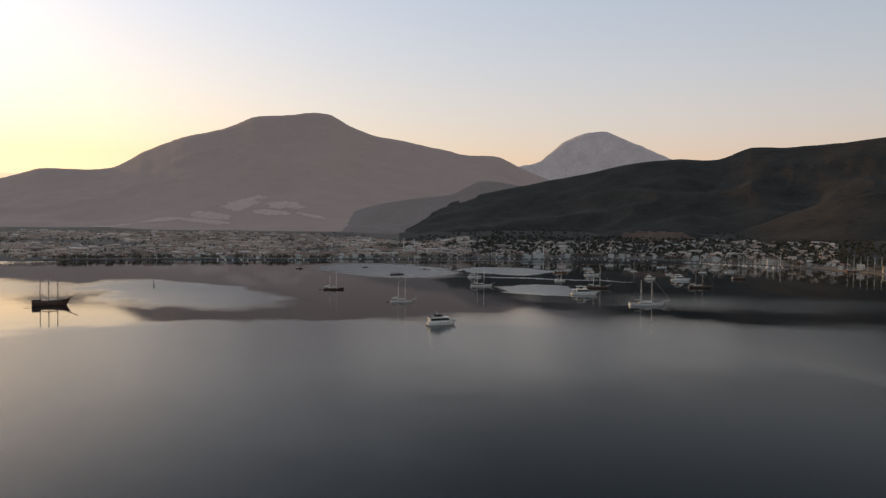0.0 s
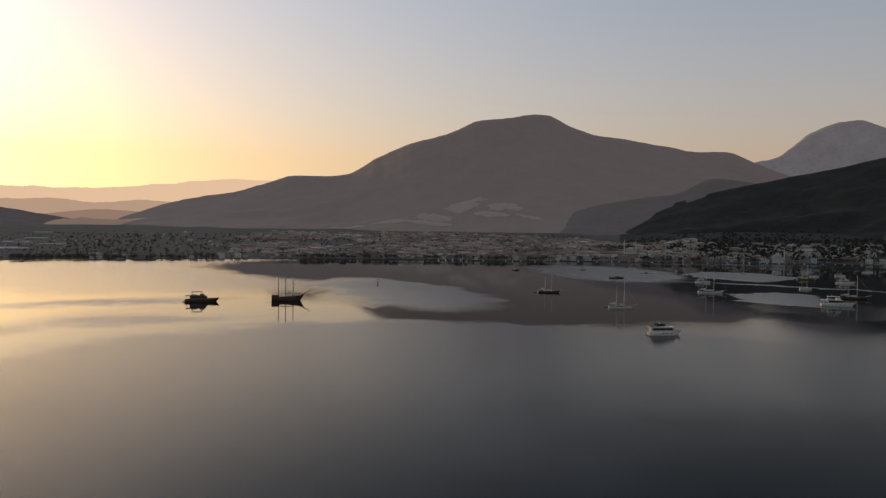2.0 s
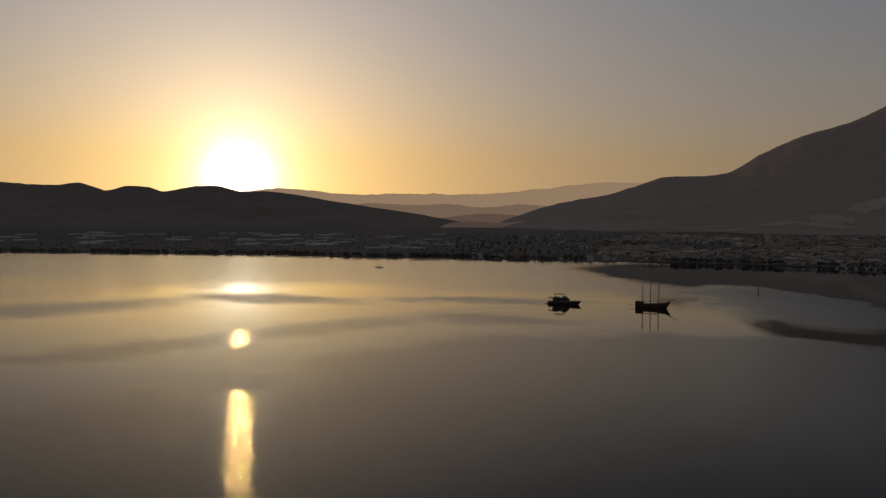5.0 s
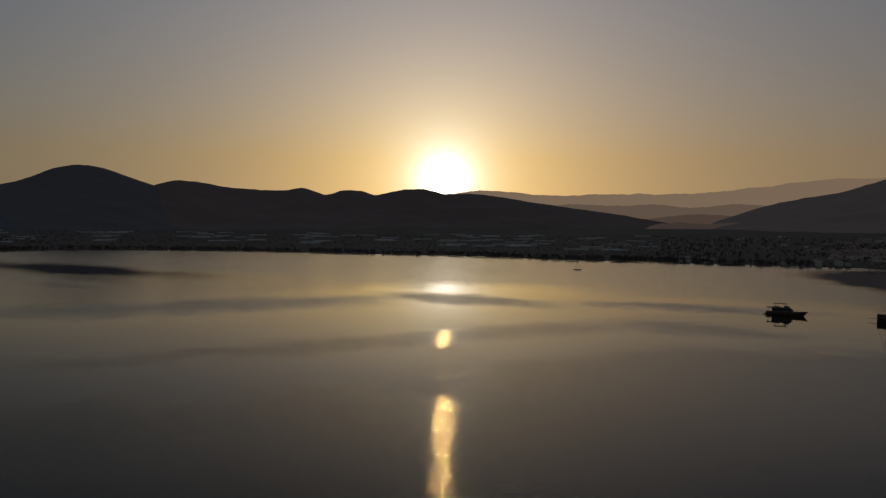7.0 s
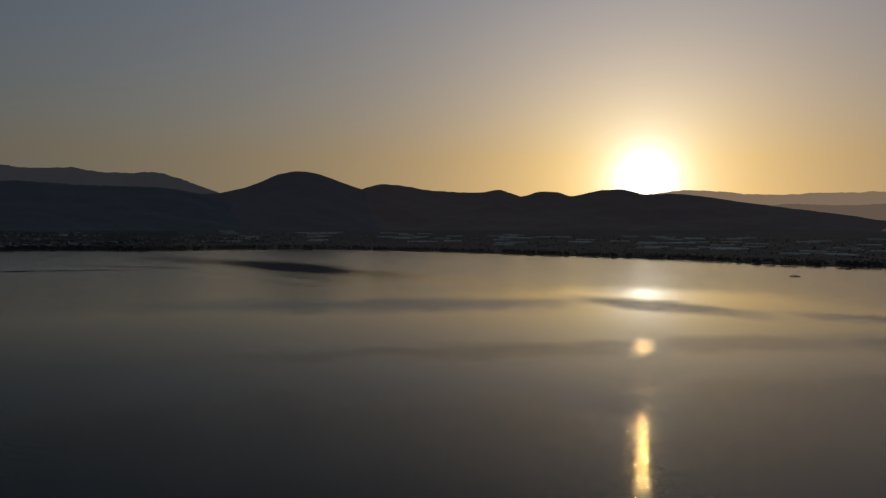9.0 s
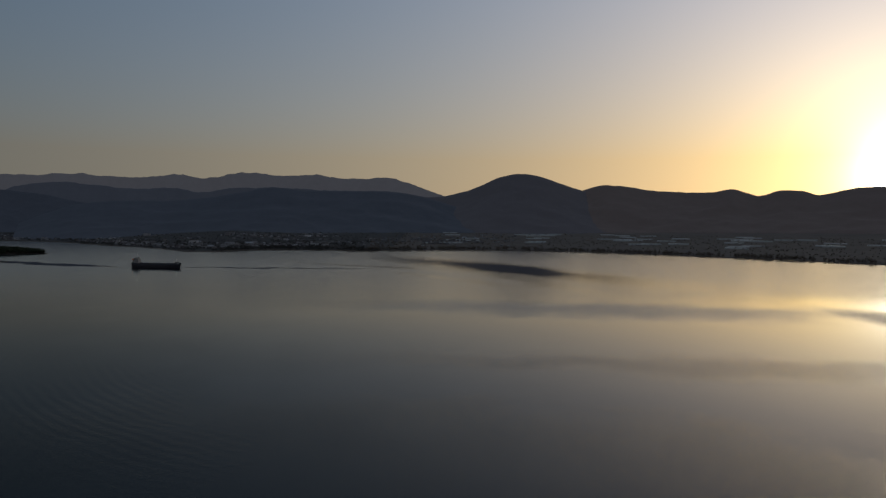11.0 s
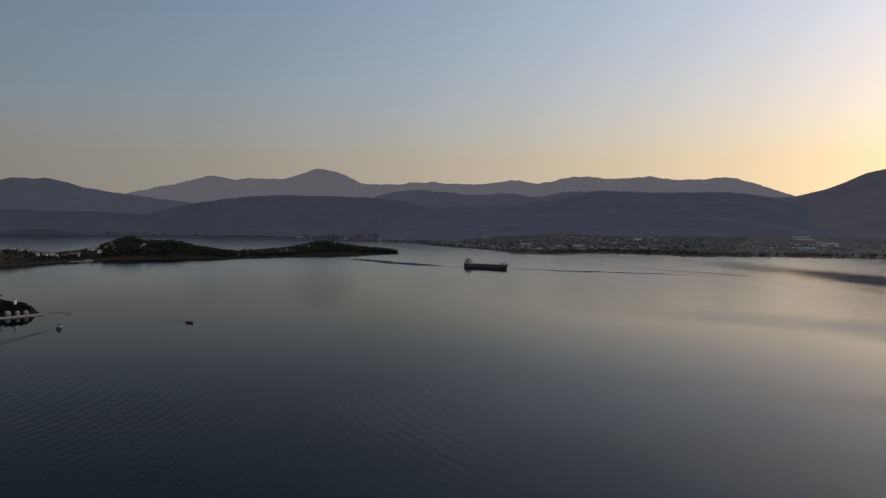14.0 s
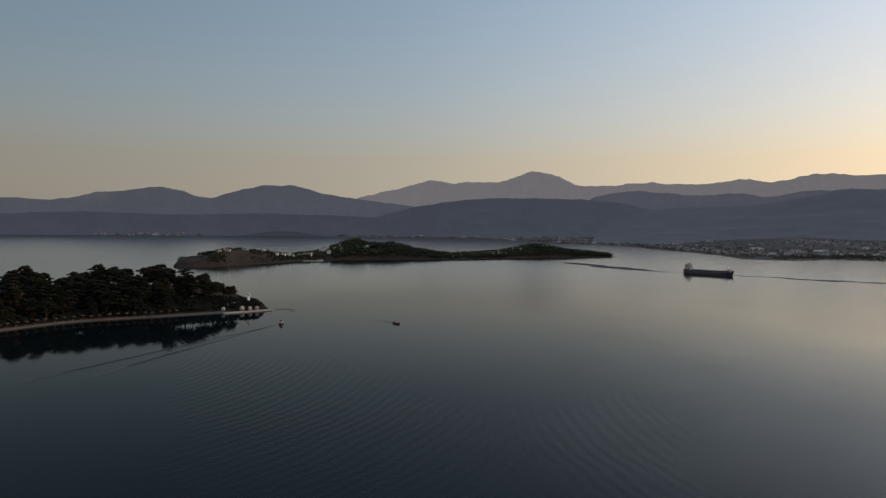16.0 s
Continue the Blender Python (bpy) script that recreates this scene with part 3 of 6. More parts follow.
def hull_mesh(bm, L, B, fb, draft, rake=0.1, mat=0, boot=None, deck_mat=1, bulwark=0.5, **kw):
    rows = hull_lines(L, B, fb, draft, **kw)
    levels = [(-1.0, 0.15), (-0.55, 0.7), (0.0, 0.93), (0.18, 0.97), (0.6, 1.0), (1.0, 1.03)]
    secs = []
    for s, x, w, deck in rows:
        k = max(0, (s - 0.7) / 0.3)
        pts = []
        for lv, wf in levels:
            z = lv * (draft if lv < 0 else deck)
            flare = wf if k == 0 else wf - k * 0.25 * (1 - max(0, lv)) * (lv < 1)
            xx = x + rake * L * k * max(lv, -0.5) - (0 if lv >= 0 else 0.02 * L * k)
            pts.append((xx, w * max(0.05, flare), z))
        secs.append(pts)
    rings = []
    for pts in secs:
        rings.append([bm.verts.new((x, -y, z)) for x, y, z in reversed(pts)] + [bm.verts.new(p) for p in pts])
    m = len(rings[0])
    for a, b in zip(rings, rings[1:]):
        for j in range(m - 1):
            f = bm.faces.new((a[j], a[j + 1], b[j + 1], b[j]))
            lowest = j in (3, 4, 5, 6, 7) if boot is not None else False
            f.material_index = boot if lowest else mat
    bm.faces.new(rings[0]).material_index = mat
    # the deck, a little below the rail
    decks = []
    for pts in secs:
        x, y, z = pts[-1]
        decks.append((bm.verts.new((x, -y * 0.94, z - bulwark)), bm.verts.new((x, y * 0.94, z - bulwark))))
    for a, b in zip(decks, decks[1:]):
        bm.faces.new((a[0], b[0], b[1], a[1])).material_index = deck_mat
    for side in (0, 1):
        for k in range(len(secs) - 1):
            q = (rings[k][0 if side == 0 else -1], rings[k + 1][0 if side == 0 else -1], decks[k + 1][side], decks[k][side])
            bm.faces.new(q).material_index = mat
    bm.faces.new((rings[0][0], decks[0][0], decks[0][1], rings[0][-1])).material_index = mat
    return rows


def deck_height(rows, s):
    return float(np.interp(s, [r[0] for r in rows], [r[3] for r in rows]))


# paints, woods and cloths
white_paint = material("white_paint", (0.78, 0.78, 0.76), (0.62, 0.61, 0.58), 2.0, 0.25, vary=0.08)
cream_paint = material("cream_paint", (0.62, 0.56, 0.46), (0.5, 0.45, 0.37), 2.0, 0.4)
varnish = material("varnished_wood", (0.26, 0.12, 0.05), (0.15, 0.065, 0.03), 1.2, 0.22)
teak = material("teak_deck", (0.34, 0.22, 0.12), (0.24, 0.15, 0.08), 0.8, 0.6)
dark_hull = material("dark_hull", (0.085, 0.048, 0.034), (0.05, 0.03, 0.023), 1.5, 0.45)
navy_hull = material("navy_hull", (0.022, 0.022, 0.034), (0.014, 0.014, 0.022), 6.0, 0.45)
red_boot = material("red_bottom_paint", (0.22, 0.03, 0.02), (0.12, 0.02, 0.015), 1.5, 0.6)
dark_boot = material("dark_bottom_paint", (0.03, 0.035, 0.04), (0.02, 0.022, 0.025), 1.5, 0.6)
grey_paint = material("mid_grey_paint", (0.32, 0.32, 0.32), (0.22, 0.22, 0.21), 1.5, 0.5)
# a pale yacht's backlit shade, put into dark paint
silhouette_paint = material("silhouette_paint", (0.14, 0.13, 0.125), (0.1, 0.094, 0.09), 1.5, 0.5)
tinted_glass = material("tinted_glass", (0.012, 0.014, 0.017), (0.009, 0.01, 0.012), 1.0, 0.06)
# mirror-like metal for the reflectors added at the sterns
glint_metal = material("stern_reflector_metal", (0.62, 0.6, 0.56), (0.5, 0.48, 0.45), 1.0, 0.13, metal=0.9)
canvas_dark = material("dark_canvas", (0.03, 0.032, 0.04), (0.02, 0.02, 0.026), 1.0, 0.85)
canvas_pale = material("pale_canvas", (0.6, 0.57, 0.5), (0.48, 0.45, 0.4), 1.0, 0.85)
spar_pale = material("pale_spar", (0.78, 0.76, 0.72), (0.66, 0.64, 0.6), 1.0, 0.3)
spar_wood = material("wooden_spar", (0.2, 0.11, 0.055), (0.12, 0.065, 0.035), 1.0, 0.45)
steel = material("steel", (0.5, 0.5, 0.5), (0.35, 0.35, 0.35), 1.0, 0.3, metal=0.8)
rubber_grey = material("grey_rubber", (0.12, 0.12, 0.12), (0.08, 0.08, 0.08), 1.0, 0.7)
orange_paint = material("orange_paint", (0.6, 0.18, 0.04), (0.45, 0.13, 0.03), 1.0, 0.5)


def dinghy(parent, x, y, z, L=3.6):
    bm = bmesh.new()
    for s in (-1, 1):
        rod(bm, (x - L / 2, y + s * 0.65, z + 0.25), (x + L * 0.3, y + s * 0.65, z + 0.25), 0.24, n=8)
        rod(bm, (x + L * 0.3, y + s * 0.65, z + 0.25), (x + L / 2, y + s * 0.12, z + 0.42), 0.24, 0.18, n=8)
    box(bm, x - L / 2, x + L * 0.35, y - 0.5, y + 0.5, z, z + 0.14)
    box(bm, x - L / 2 - 0.2, x - L / 2 + 0.1, y - 0.18, y + 0.18, z + 0.1, z + 0.9)
    part("dinghy", bm, rubber_grey, parent, "grey inflatable dinghy")


def mast(parent, x, z0, top, r, mat, boom=0.0, sail=True, spreaders=1, beam=5.0):
    bm = bmesh.new()
    rod(bm, (x, 0, z0), (x, 0, z0 + (top - z0) * 0.75), r, r * 0.85, 8)
    rod(bm, (x, 0, z0 + (top - z0) * 0.75), (x, 0, top), r * 0.85, r * 0.55, 8)
    m = part("mast", bm, mat, parent, "", True)
    for k in range(spreaders):
        bm = bmesh.new()
        z = z0 + (top - z0) * (0.5 + 0.25 * k)
        rod(bm, (x, -beam * 0.2, z), (x, beam * 0.2, z), r * 0.4, n=5)
        part("spreader", bm, mat, m)
    bm = bmesh.new()
    for sx, sy in ((-0.4, -0.46), (0.4, -0.46), (-0.4, 0.46), (0.4, 0.46)):
        rod(bm, (x + sx * 2, beam * sy, z0 + 0.4), (x, 0, top - 0.6), 0.035, n=3)
    part("shroud", bm, steel, m)
    if boom:
        bm = bmesh.new()
        rod(bm, (x - 0.2, 0, z0 + 2.3), (x - boom, 0, z0 + 2.6), 0.13, 0.1, 6)
        b = part("boom", bm, mat, m)
        if sail:
            bm = bmesh.new()
            rod(bm, (x - 0.3, 0, z0 + 2.62), (x - boom + 0.3, 0, z0 + 2.9), 0.34, 0.16, 8)
            part("furled_sail", bm, canvas_pale, b, "furled pale sail along the boom", True)
    return m


def rail(parent, rows, L, s0, s1, mat, h=0.8):
    k = 9
    for side in (-1, 1):
        bm = bmesh.new()
        last = None
        for i in range(k):
            s = s0 + (s1 - s0) * i / (k - 1)
            w = float(np.interp(s, [r[0] for r in rows], [r[2] for r in rows]))
            p = Vector((-L / 2 + s * L, side * w * 0.97, deck_height(rows, s)))
            q = p + Vector((0, 0, h))
            rod(bm, p, q, 0.035, n=4)
            if last is not None:
                rod(bm, last, q, 0.035, n=4)
            last = q
        part("railing", bm, mat, parent)


def stern_reflector(parent, x, z0, z1, r):
    """A rounded reflector added at the stern, tilted to throw the sun's glint to the camera."""
    bm = bmesh.new()
    n = 12
    prev = None
    for i in range(n + 1):
        a = math.pi / 2 + math.pi * i / n
        cur = [bm.verts.new((x + k * r * 0.6 * math.cos(a), k * r * math.sin(a), z)) for k, z in ((1, z0), (1 - 0.06 * (z1 - z0) / r, z1), (0.8, z1))]
        if prev:
            bm.faces.new((prev[0], prev[1], cur[1], cur[0]))
            bm.faces.new((prev[1], prev[2], cur[2], cur[1]))
        prev = cur
    part("stern_reflector", bm, glint_metal, parent, "added curved reflector for the sun's glint", True)


def build_gulet(label, L, hull_mat, boot_mat, cabin_mat, spar, at, awning=True, mast_top=None, low=False):
    """A two-masted wooden cruising boat with a deckhouse, an awning aft and a long bowsprit."""
    B, fb = L * 0.25, L * 0.062
    t = thing("gulet", label, "boat", "boats at anchor in the bay", at)
    bm = bmesh.new()
    rows = hull_mesh(bm, L, B, fb, 1.3, rake=0.07, boot=2, transom=0.7, sheer=0.75, stern_rise=0.35, fine=2.4, bulwark=0.7)
    part("hull", bm, [hull_mat, teak, boot_mat], t, "", True)
    d = deck_height(rows, 0.4) - 0.7
    bm = bmesh.new()
    for side in (-1, 1):
        for a, b in zip(rows, rows[1:]):
            rod(bm, (a[1] + 0.07 * L * max(0, (a[0] - 0.7) / 0.3), side * a[2] * 1.03, a[3]), (b[1] + 0.07 * L * max(0, (b[0] - 0.7) / 0.3), side * b[2] * 1.03, b[3]), 0.1, n=4)
    part("cap_rail", bm, varnish, t, "varnished wooden cap rail")
    bm = bmesh.new()
    box(bm, -L * 0.22, L * 0.12, -B * 0.3, B * 0.3, d, d + 1.7, 0.95)
    box(bm, L * 0.12, L * 0.25, -B * 0.24, B * 0.24, d, d + 1.1, 0.92)
    cab = part("deckhouse", bm, cabin_mat, t)
    bm = bmesh.new()
    box(bm, -L * 0.24, L * 0.14, -B * 0.33, B * 0.33, d + 1.72, d + 1.86)
    part("deckhouse_roof", bm, white_paint, cab)
    for i in range(5):
        for side in (-1, 1):
            bm = bmesh.new()
            x = -L * 0.18 + i * L * 0.062
            box(bm, x, x + L * 0.045, side * B * 0.297 - 0.04, side * B * 0.297 + 0.04, d + 0.75, d + 1.4)
            part("window", bm, tinted_glass, cab)
    if awning:
        bm = bmesh.new()
        n = 8
        prev = None
        for i in range(n + 1):
            y = -B * 0.4 + B * 0.8 * i / n
            z = d + 2.75 + 0.35 * math.cos((i / n - 0.5) * math.pi)
            cur = [bm.verts.new((x, y, z + dz)) for x in (-L * 0.46, -L * 0.2) for dz in (0, 0.06)]
            if prev:
                bm.faces.new((prev[0], prev[2], cur[2], cur[0]))
                bm.faces.new((prev[1], cur[1], cur[3], prev[3]))
                bm.faces.new((prev[0], cur[0], cur[1], prev[1]))
                bm.faces.new((prev[2], prev[3], cur[3], cur[2]))
            prev = cur
        aw = part("awning", bm, canvas_dark if cabin_mat is white_paint else canvas_pale, t)
        for x in (-L * 0.45, -L * 0.21):
            for y in (-B * 0.38, B * 0.38):
                bm = bmesh.new()
                rod(bm, (x, y, d), (x, y, d + 2.85), 0.05, n=5)
                part("awning_post", bm, steel, aw)
    top = mast_top or L * 0.88
    mast(t, L * 0.16, d, top, 0.2, spar, L * 0.26, beam=B, spreaders=2)
    mast(t, -L * 0.16, d + 1.2, top * 0.88, 0.17, spar, L * 0.22, beam=B)
    bow = rows[-1]
    bm = bmesh.new()
    rod(bm, (L * 0.46, 0, bow[3] + 0.1), (L * 0.5 + L * 0.22, 0, bow[3] + L * 0.06), 0.2, 0.1, 6)
    sp = part("bowsprit", bm, spar, t)
    bm = bmesh.new()
    rod(bm, (L * 0.5 + L * 0.21, 0, bow[3] + L * 0.06), (L * 0.16, 0, top - 1), 0.05, n=3)
    rod(bm, (L * 0.5 + L * 0.21, 0, bow[3] + L * 0.06), (L * 0.57, 0, 0.3), 0.04, n=3)
    rod(bm, (L * 0.16, 0, top - 0.8), (-L * 0.16, 0, top * 0.86), 0.035, n=3)
    rod(bm, (-L * 0.16, 0, top * 0.86), (-L * 0.49, 0, rows[0][3]), 0.035, n=3)
    part("stay", bm, steel, sp)
    bm = bmesh.new()
    box(bm, -L * 0.46, -L * 0.28, -B * 0.28, B * 0.28, d, d + 0.5, 0.95)
    part("stern_cushions", bm, canvas_pale, t)
    bm = bmesh.new()
    box(bm, L * 0.28, L * 0.4, -B * 0.15, B * 0.15, d + 0.2, d + 0.55, 0.95)
    part("sun_mat", bm, canvas_pale, t)
    stern_reflector(t, -L * 0.47, fb * 0.55, fb * 0.55 + 0.9, B * 0.3)
    rail(t, rows, L, 0.02, 0.9, steel, 0.55)
    dinghy(t, -L * 0.62, 0.4, -0.05)
    return t


def build_motor_yacht(label, L, at, dark_top=False, hull_mat=None, body=None):
    body = body or white_paint
    tall = 1.32 if dark_top else 0.98
    B, fb = L * 0.26, L * 0.095 * tall
    t = thing("motor_yacht", label, "boat", "boats at anchor in the bay", at)
    bm = bmesh.new()
    rows = hull_mesh(bm, L, B, fb, 1.2, rake=0.1, boot=2, transom=0.88, sheer=0.45, stern_rise=-0.1, fine=2.6, bulwark=0.5)
    part("hull", bm, [hull_mat or body, teak, dark_boot], t, "", True)
    bm = bmesh.new()
    box(bm, -L * 0.57, -L * 0.49, -B * 0.4, B * 0.4, 0.25, 0.5)
    part("swim_platform", bm, teak, t)
    d = deck_height(rows, 0.4) - 0.5
    e = max(1.0, L / 17) * (0.5 + 0.5 * tall)     # deck heights grow with the boat

    def tier(name, x0, x1, w, z0, z1, slope, parent):
        bm = bmesh.new()
        pts = [(x0, z0), (x1, z0), (x1 - slope, z1), (x0, z1)]
        a = [bm.verts.new((x, -w, z)) for x, z in pts]
        b = [bm.verts.new((x, w * 1.0, z)) for x, z in pts]
        bm.faces.new(a)
        bm.faces.new(b[::-1])
        for i in range(4):
            bm.faces.new((a[(i + 1) % 4], a[i], b[i], b[(i + 1) % 4]))
        return part(name, bm, body, parent)

    sal = tier("deckhouse", -L * (0.43 if dark_top else 0.34), L * (0.37 if dark_top else 0.24), B * (0.43 if dark_top else 0.38), d, d + 2.3 * e, L * 0.08, t)
    for side in (-1, 1):
        for k in range(6 if dark_top else 4):
            bm = bmesh.new()
            x = -L * (0.4 if dark_top else 0.28) + k * L * 0.115
            w = B * (0.43 if dark_top else 0.38)
            box(bm, x, x + L * 0.112, side * w - 0.03, side * w + 0.03, d + 0.9 * e, d + 2.05 * e)
            part("window", bm, tinted_glass, sal)
        for k in range(3):
            bm = bmesh.new()
            s = 0.42 + 0.13 * k
            w = float(np.interp(s, [r[0] for r in rows], [r[2] for r in rows]))
            box(bm, -L / 2 + s * L, -L / 2 + s * L + 1.4, side * w - 0.06, side * w + 0.06, fb * 0.55, fb * 0.55 + 0.5)
            part("porthole", bm, tinted_glass, t)
    bm = bmesh.new()
    box(bm, -L * 0.342, -L * 0.338, -B * 0.28, B * 0.28, d + 0.2 * e, d + 2.0 * e)
    part("aft_door", bm, tinted_glass, sal)
    bm = bmesh.new()
    m = Matrix.Translation((L * (0.335 if dark_top else 0.205), 0, d + 1.5 * e)) @ Matrix.Rotation(-math.atan2(L * 0.08, 2.3 * e), 4, "Y")
    box(bm, -0.03, 0.05, -B * 0.3, B * 0.3, -0.45, 0.5, m=m)
    part("windscreen", bm, tinted_glass, sal)
    bm = bmesh.new()
    box(bm, -L * 0.48, L * (0.31 if dark_top else 0.13), -B * 0.46, B * 0.46, d + 2.32 * e, d + 2.52 * e)
    fly = part("flybridge_deck", bm, body, t)
    bm = bmesh.new()
    box(bm, -L * 0.02, L * 0.11, -B * 0.36, B * 0.36, d + 2.53 * e, d + 3.3 * e, 0.9)
    part("flybridge_console", bm, body, fly)
    bm = bmesh.new()
    box(bm, -L * 0.3, -L * 0.14, -B * 0.3, B * 0.3, d + 2.53 * e, d + 3.0 * e)
    part("flybridge_seat", bm, canvas_pale, fly)
    topm = canvas_dark if dark_top else body
    bm = bmesh.new()
    top_z = d + (3.7 if dark_top else 4.35) * e
    box(bm, -L * 0.3, L * 0.06, -B * 0.36, B * 0.36, top_z, top_z + 0.2 * e, 0.94)
    hard = part("hardtop", bm, topm, t, "dark canvas top" if dark_top else "")
    for x in (-L * 0.26, L * 0.02):
        for y in (-B * 0.32, B * 0.32):
            bm = bmesh.new()
            rod(bm, (x - 0.3, y, d + 2.5 * e), (x, y, top_z + 0.05), 0.1, n=5)
            part("hardtop_strut", bm, body, hard)
    bm = bmesh.new()
    rod(bm, (-L * 0.15, 0, top_z + 0.1), (-L * 0.18, 0, top_z + 1.9 * e), 0.12, 0.05, 6)
    lathe(bm, [(0.05, 0), (0.42, 0.08), (0.42, 0.3), (0.1, 0.5)], 10, (-L * 0.1, 0.9, top_z + 0.15 * e))
    part("radar_mast", bm, body, hard)
    rail(t, rows, L, 0.45, 0.97, steel, 0.8)
    for y in (-B * 0.42, B * 0.42):
        bm = bmesh.new()
        rod(bm, (-L * 0.44, y, d), (-L * 0.44, y, d + 2.35 * e), 0.09, n=5)
        part("deck_post", bm, body, t)
    if dark_top:
        bm = bmesh.new()
        box(bm, -L * 0.27, L * 0.05, -B * 0.34, B * 0.34, d + 2.9 * e, d + 3.66 * e, 0.97)
        part("canvas_screen", bm, canvas_dark, hard, "dark canvas enclosure of the flybridge")
        dinghy(t, -L * 0.38, 0, d + 2.55 * e, 4.0)
    return t


def build_tour_boat(label, L, at, hull_mat, roof_mat):
    """A broad day-trip boat: open lower deck under a long roof, with a wheelhouse."""
    B, fb = L * 0.28, L * 0.08
    t = thing("tour_boat", label, "boat", "boats at anchor in the bay", at)
    bm = bmesh.new()
    rows = hull_mesh(bm, L, B, fb, 1.0, rake=0.07, boot=2, transom=0.75, sheer=0.7, bulwark=0.6)
    part("hull", bm, [hull_mat, teak, dark_boot], t, "", True)
    d = deck_height(rows, 0.4) - 0.6
    bm = bmesh.new()
    box(bm, L * 0.02, L * 0.22, -B * 0.28, B * 0.28, d, d + 2.2, 0.94)
    wh = part("wheelhouse", bm, varnish if hull_mat is not white_paint else white_paint, t)
    for side in (-1, 1):
        bm = bmesh.new()
        box(bm, L * 0.05, L * 0.19, side * B * 0.275 - 0.04, side * B * 0.275 + 0.04, d + 1.0, d + 1.8)
        part("window", bm, tinted_glass, wh)
    bm = bmesh.new()
    box(bm, L * 0.205, L * 0.225, -B * 0.22, B * 0.22, d + 1.0, d + 1.8)
    part("windscreen", bm, tinted_glass, wh)
    bm = bmesh.new()
    box(bm, -L * 0.46, L * 0.26, -B * 0.42, B * 0.42, d + 2.3, d + 2.46)
    roof = part("roof", bm, roof_mat, t)
    for i in range(4):
        for y in (-B * 0.38, B * 0.38):
            bm = bmesh.new()
            rod(bm, (-L * 0.44 + i * L * 0.13, y, d), (-L * 0.44 + i * L * 0.13, y, d + 2.3), 0.05, n=5)
            part("roof_post", bm, steel, roof)
    stern_reflector(t, -L * 0.42, d + 0.5, d + 1.9, B * 0.36)
    rail(t, rows, L, 0.05, 0.95, steel, 0.6)
    bm = bmesh.new()
    rod(bm, (L * 0.1, 0, d + 2.4), (L * 0.1, 0, d + 6.0), 0.09, 0.05, 6)
    part("short_mast", bm, spar_pale, t)
    return t


def build_sailboat(label, L, at, hull_mat, group="boats at anchor in the bay"):
    B, fb = L * 0.3, L * 0.09
    t = thing("sailing_yacht", label, "boat", group, at)
    bm = bmesh.new()
    rows = hull_mesh(bm, L, B, fb, 1.0, rake=0.06, boot=2, transom=0.7, sheer=0.2, stern_rise=0.0, bulwark=0.12)
    part("hull", bm, [hull_mat, teak, dark_boot], t, "", True)
    d = deck_height(rows, 0.5) - 0.12
    bm = bmesh.new()
    box(bm, -L * 0.12, L * 0.2, -B * 0.26, B * 0.26, d, d + 0.65, 0.85)
    cab = part("coachroof", bm, white_paint, t)
    for side in (-1, 1):
        bm = bmesh.new()
        box(bm, -L * 0.06, L * 0.13, side * B * 0.24 - 0.03, side * B * 0.24 + 0.03, d + 0.2, d + 0.45)
        part("window", bm, tinted_glass, cab)
    bm = bmesh.new()
    box(bm, -L * 0.26, -L * 0.12, -B * 0.28, B * 0.28, d + 1.5, d + 1.6, 0.9)
    for y in (-B * 0.25, B * 0.25):
        rod(bm, (-L * 0.15, y, d), (-L * 0.17, y, d + 1.5), 0.03, n=4)
    part("sprayhood", bm, canvas_dark, t)
    mast(t, L * 0.08, d, L * 1.35, 0.11, spar_pale, L * 0.36, beam=B)
    bm = bmesh.new()
    rod(bm, (L * 0.49, 0, rows[-1][3]), (L * 0.08, 0, L * 1.28), 0.06, 0.04, 4)
    rod(bm, (-L * 0.49, 0, rows[0][3]), (L * 0.08, 0, L * 1.34), 0.03, n=3)
    part("forestay", bm, canvas_pale, t)
    return t


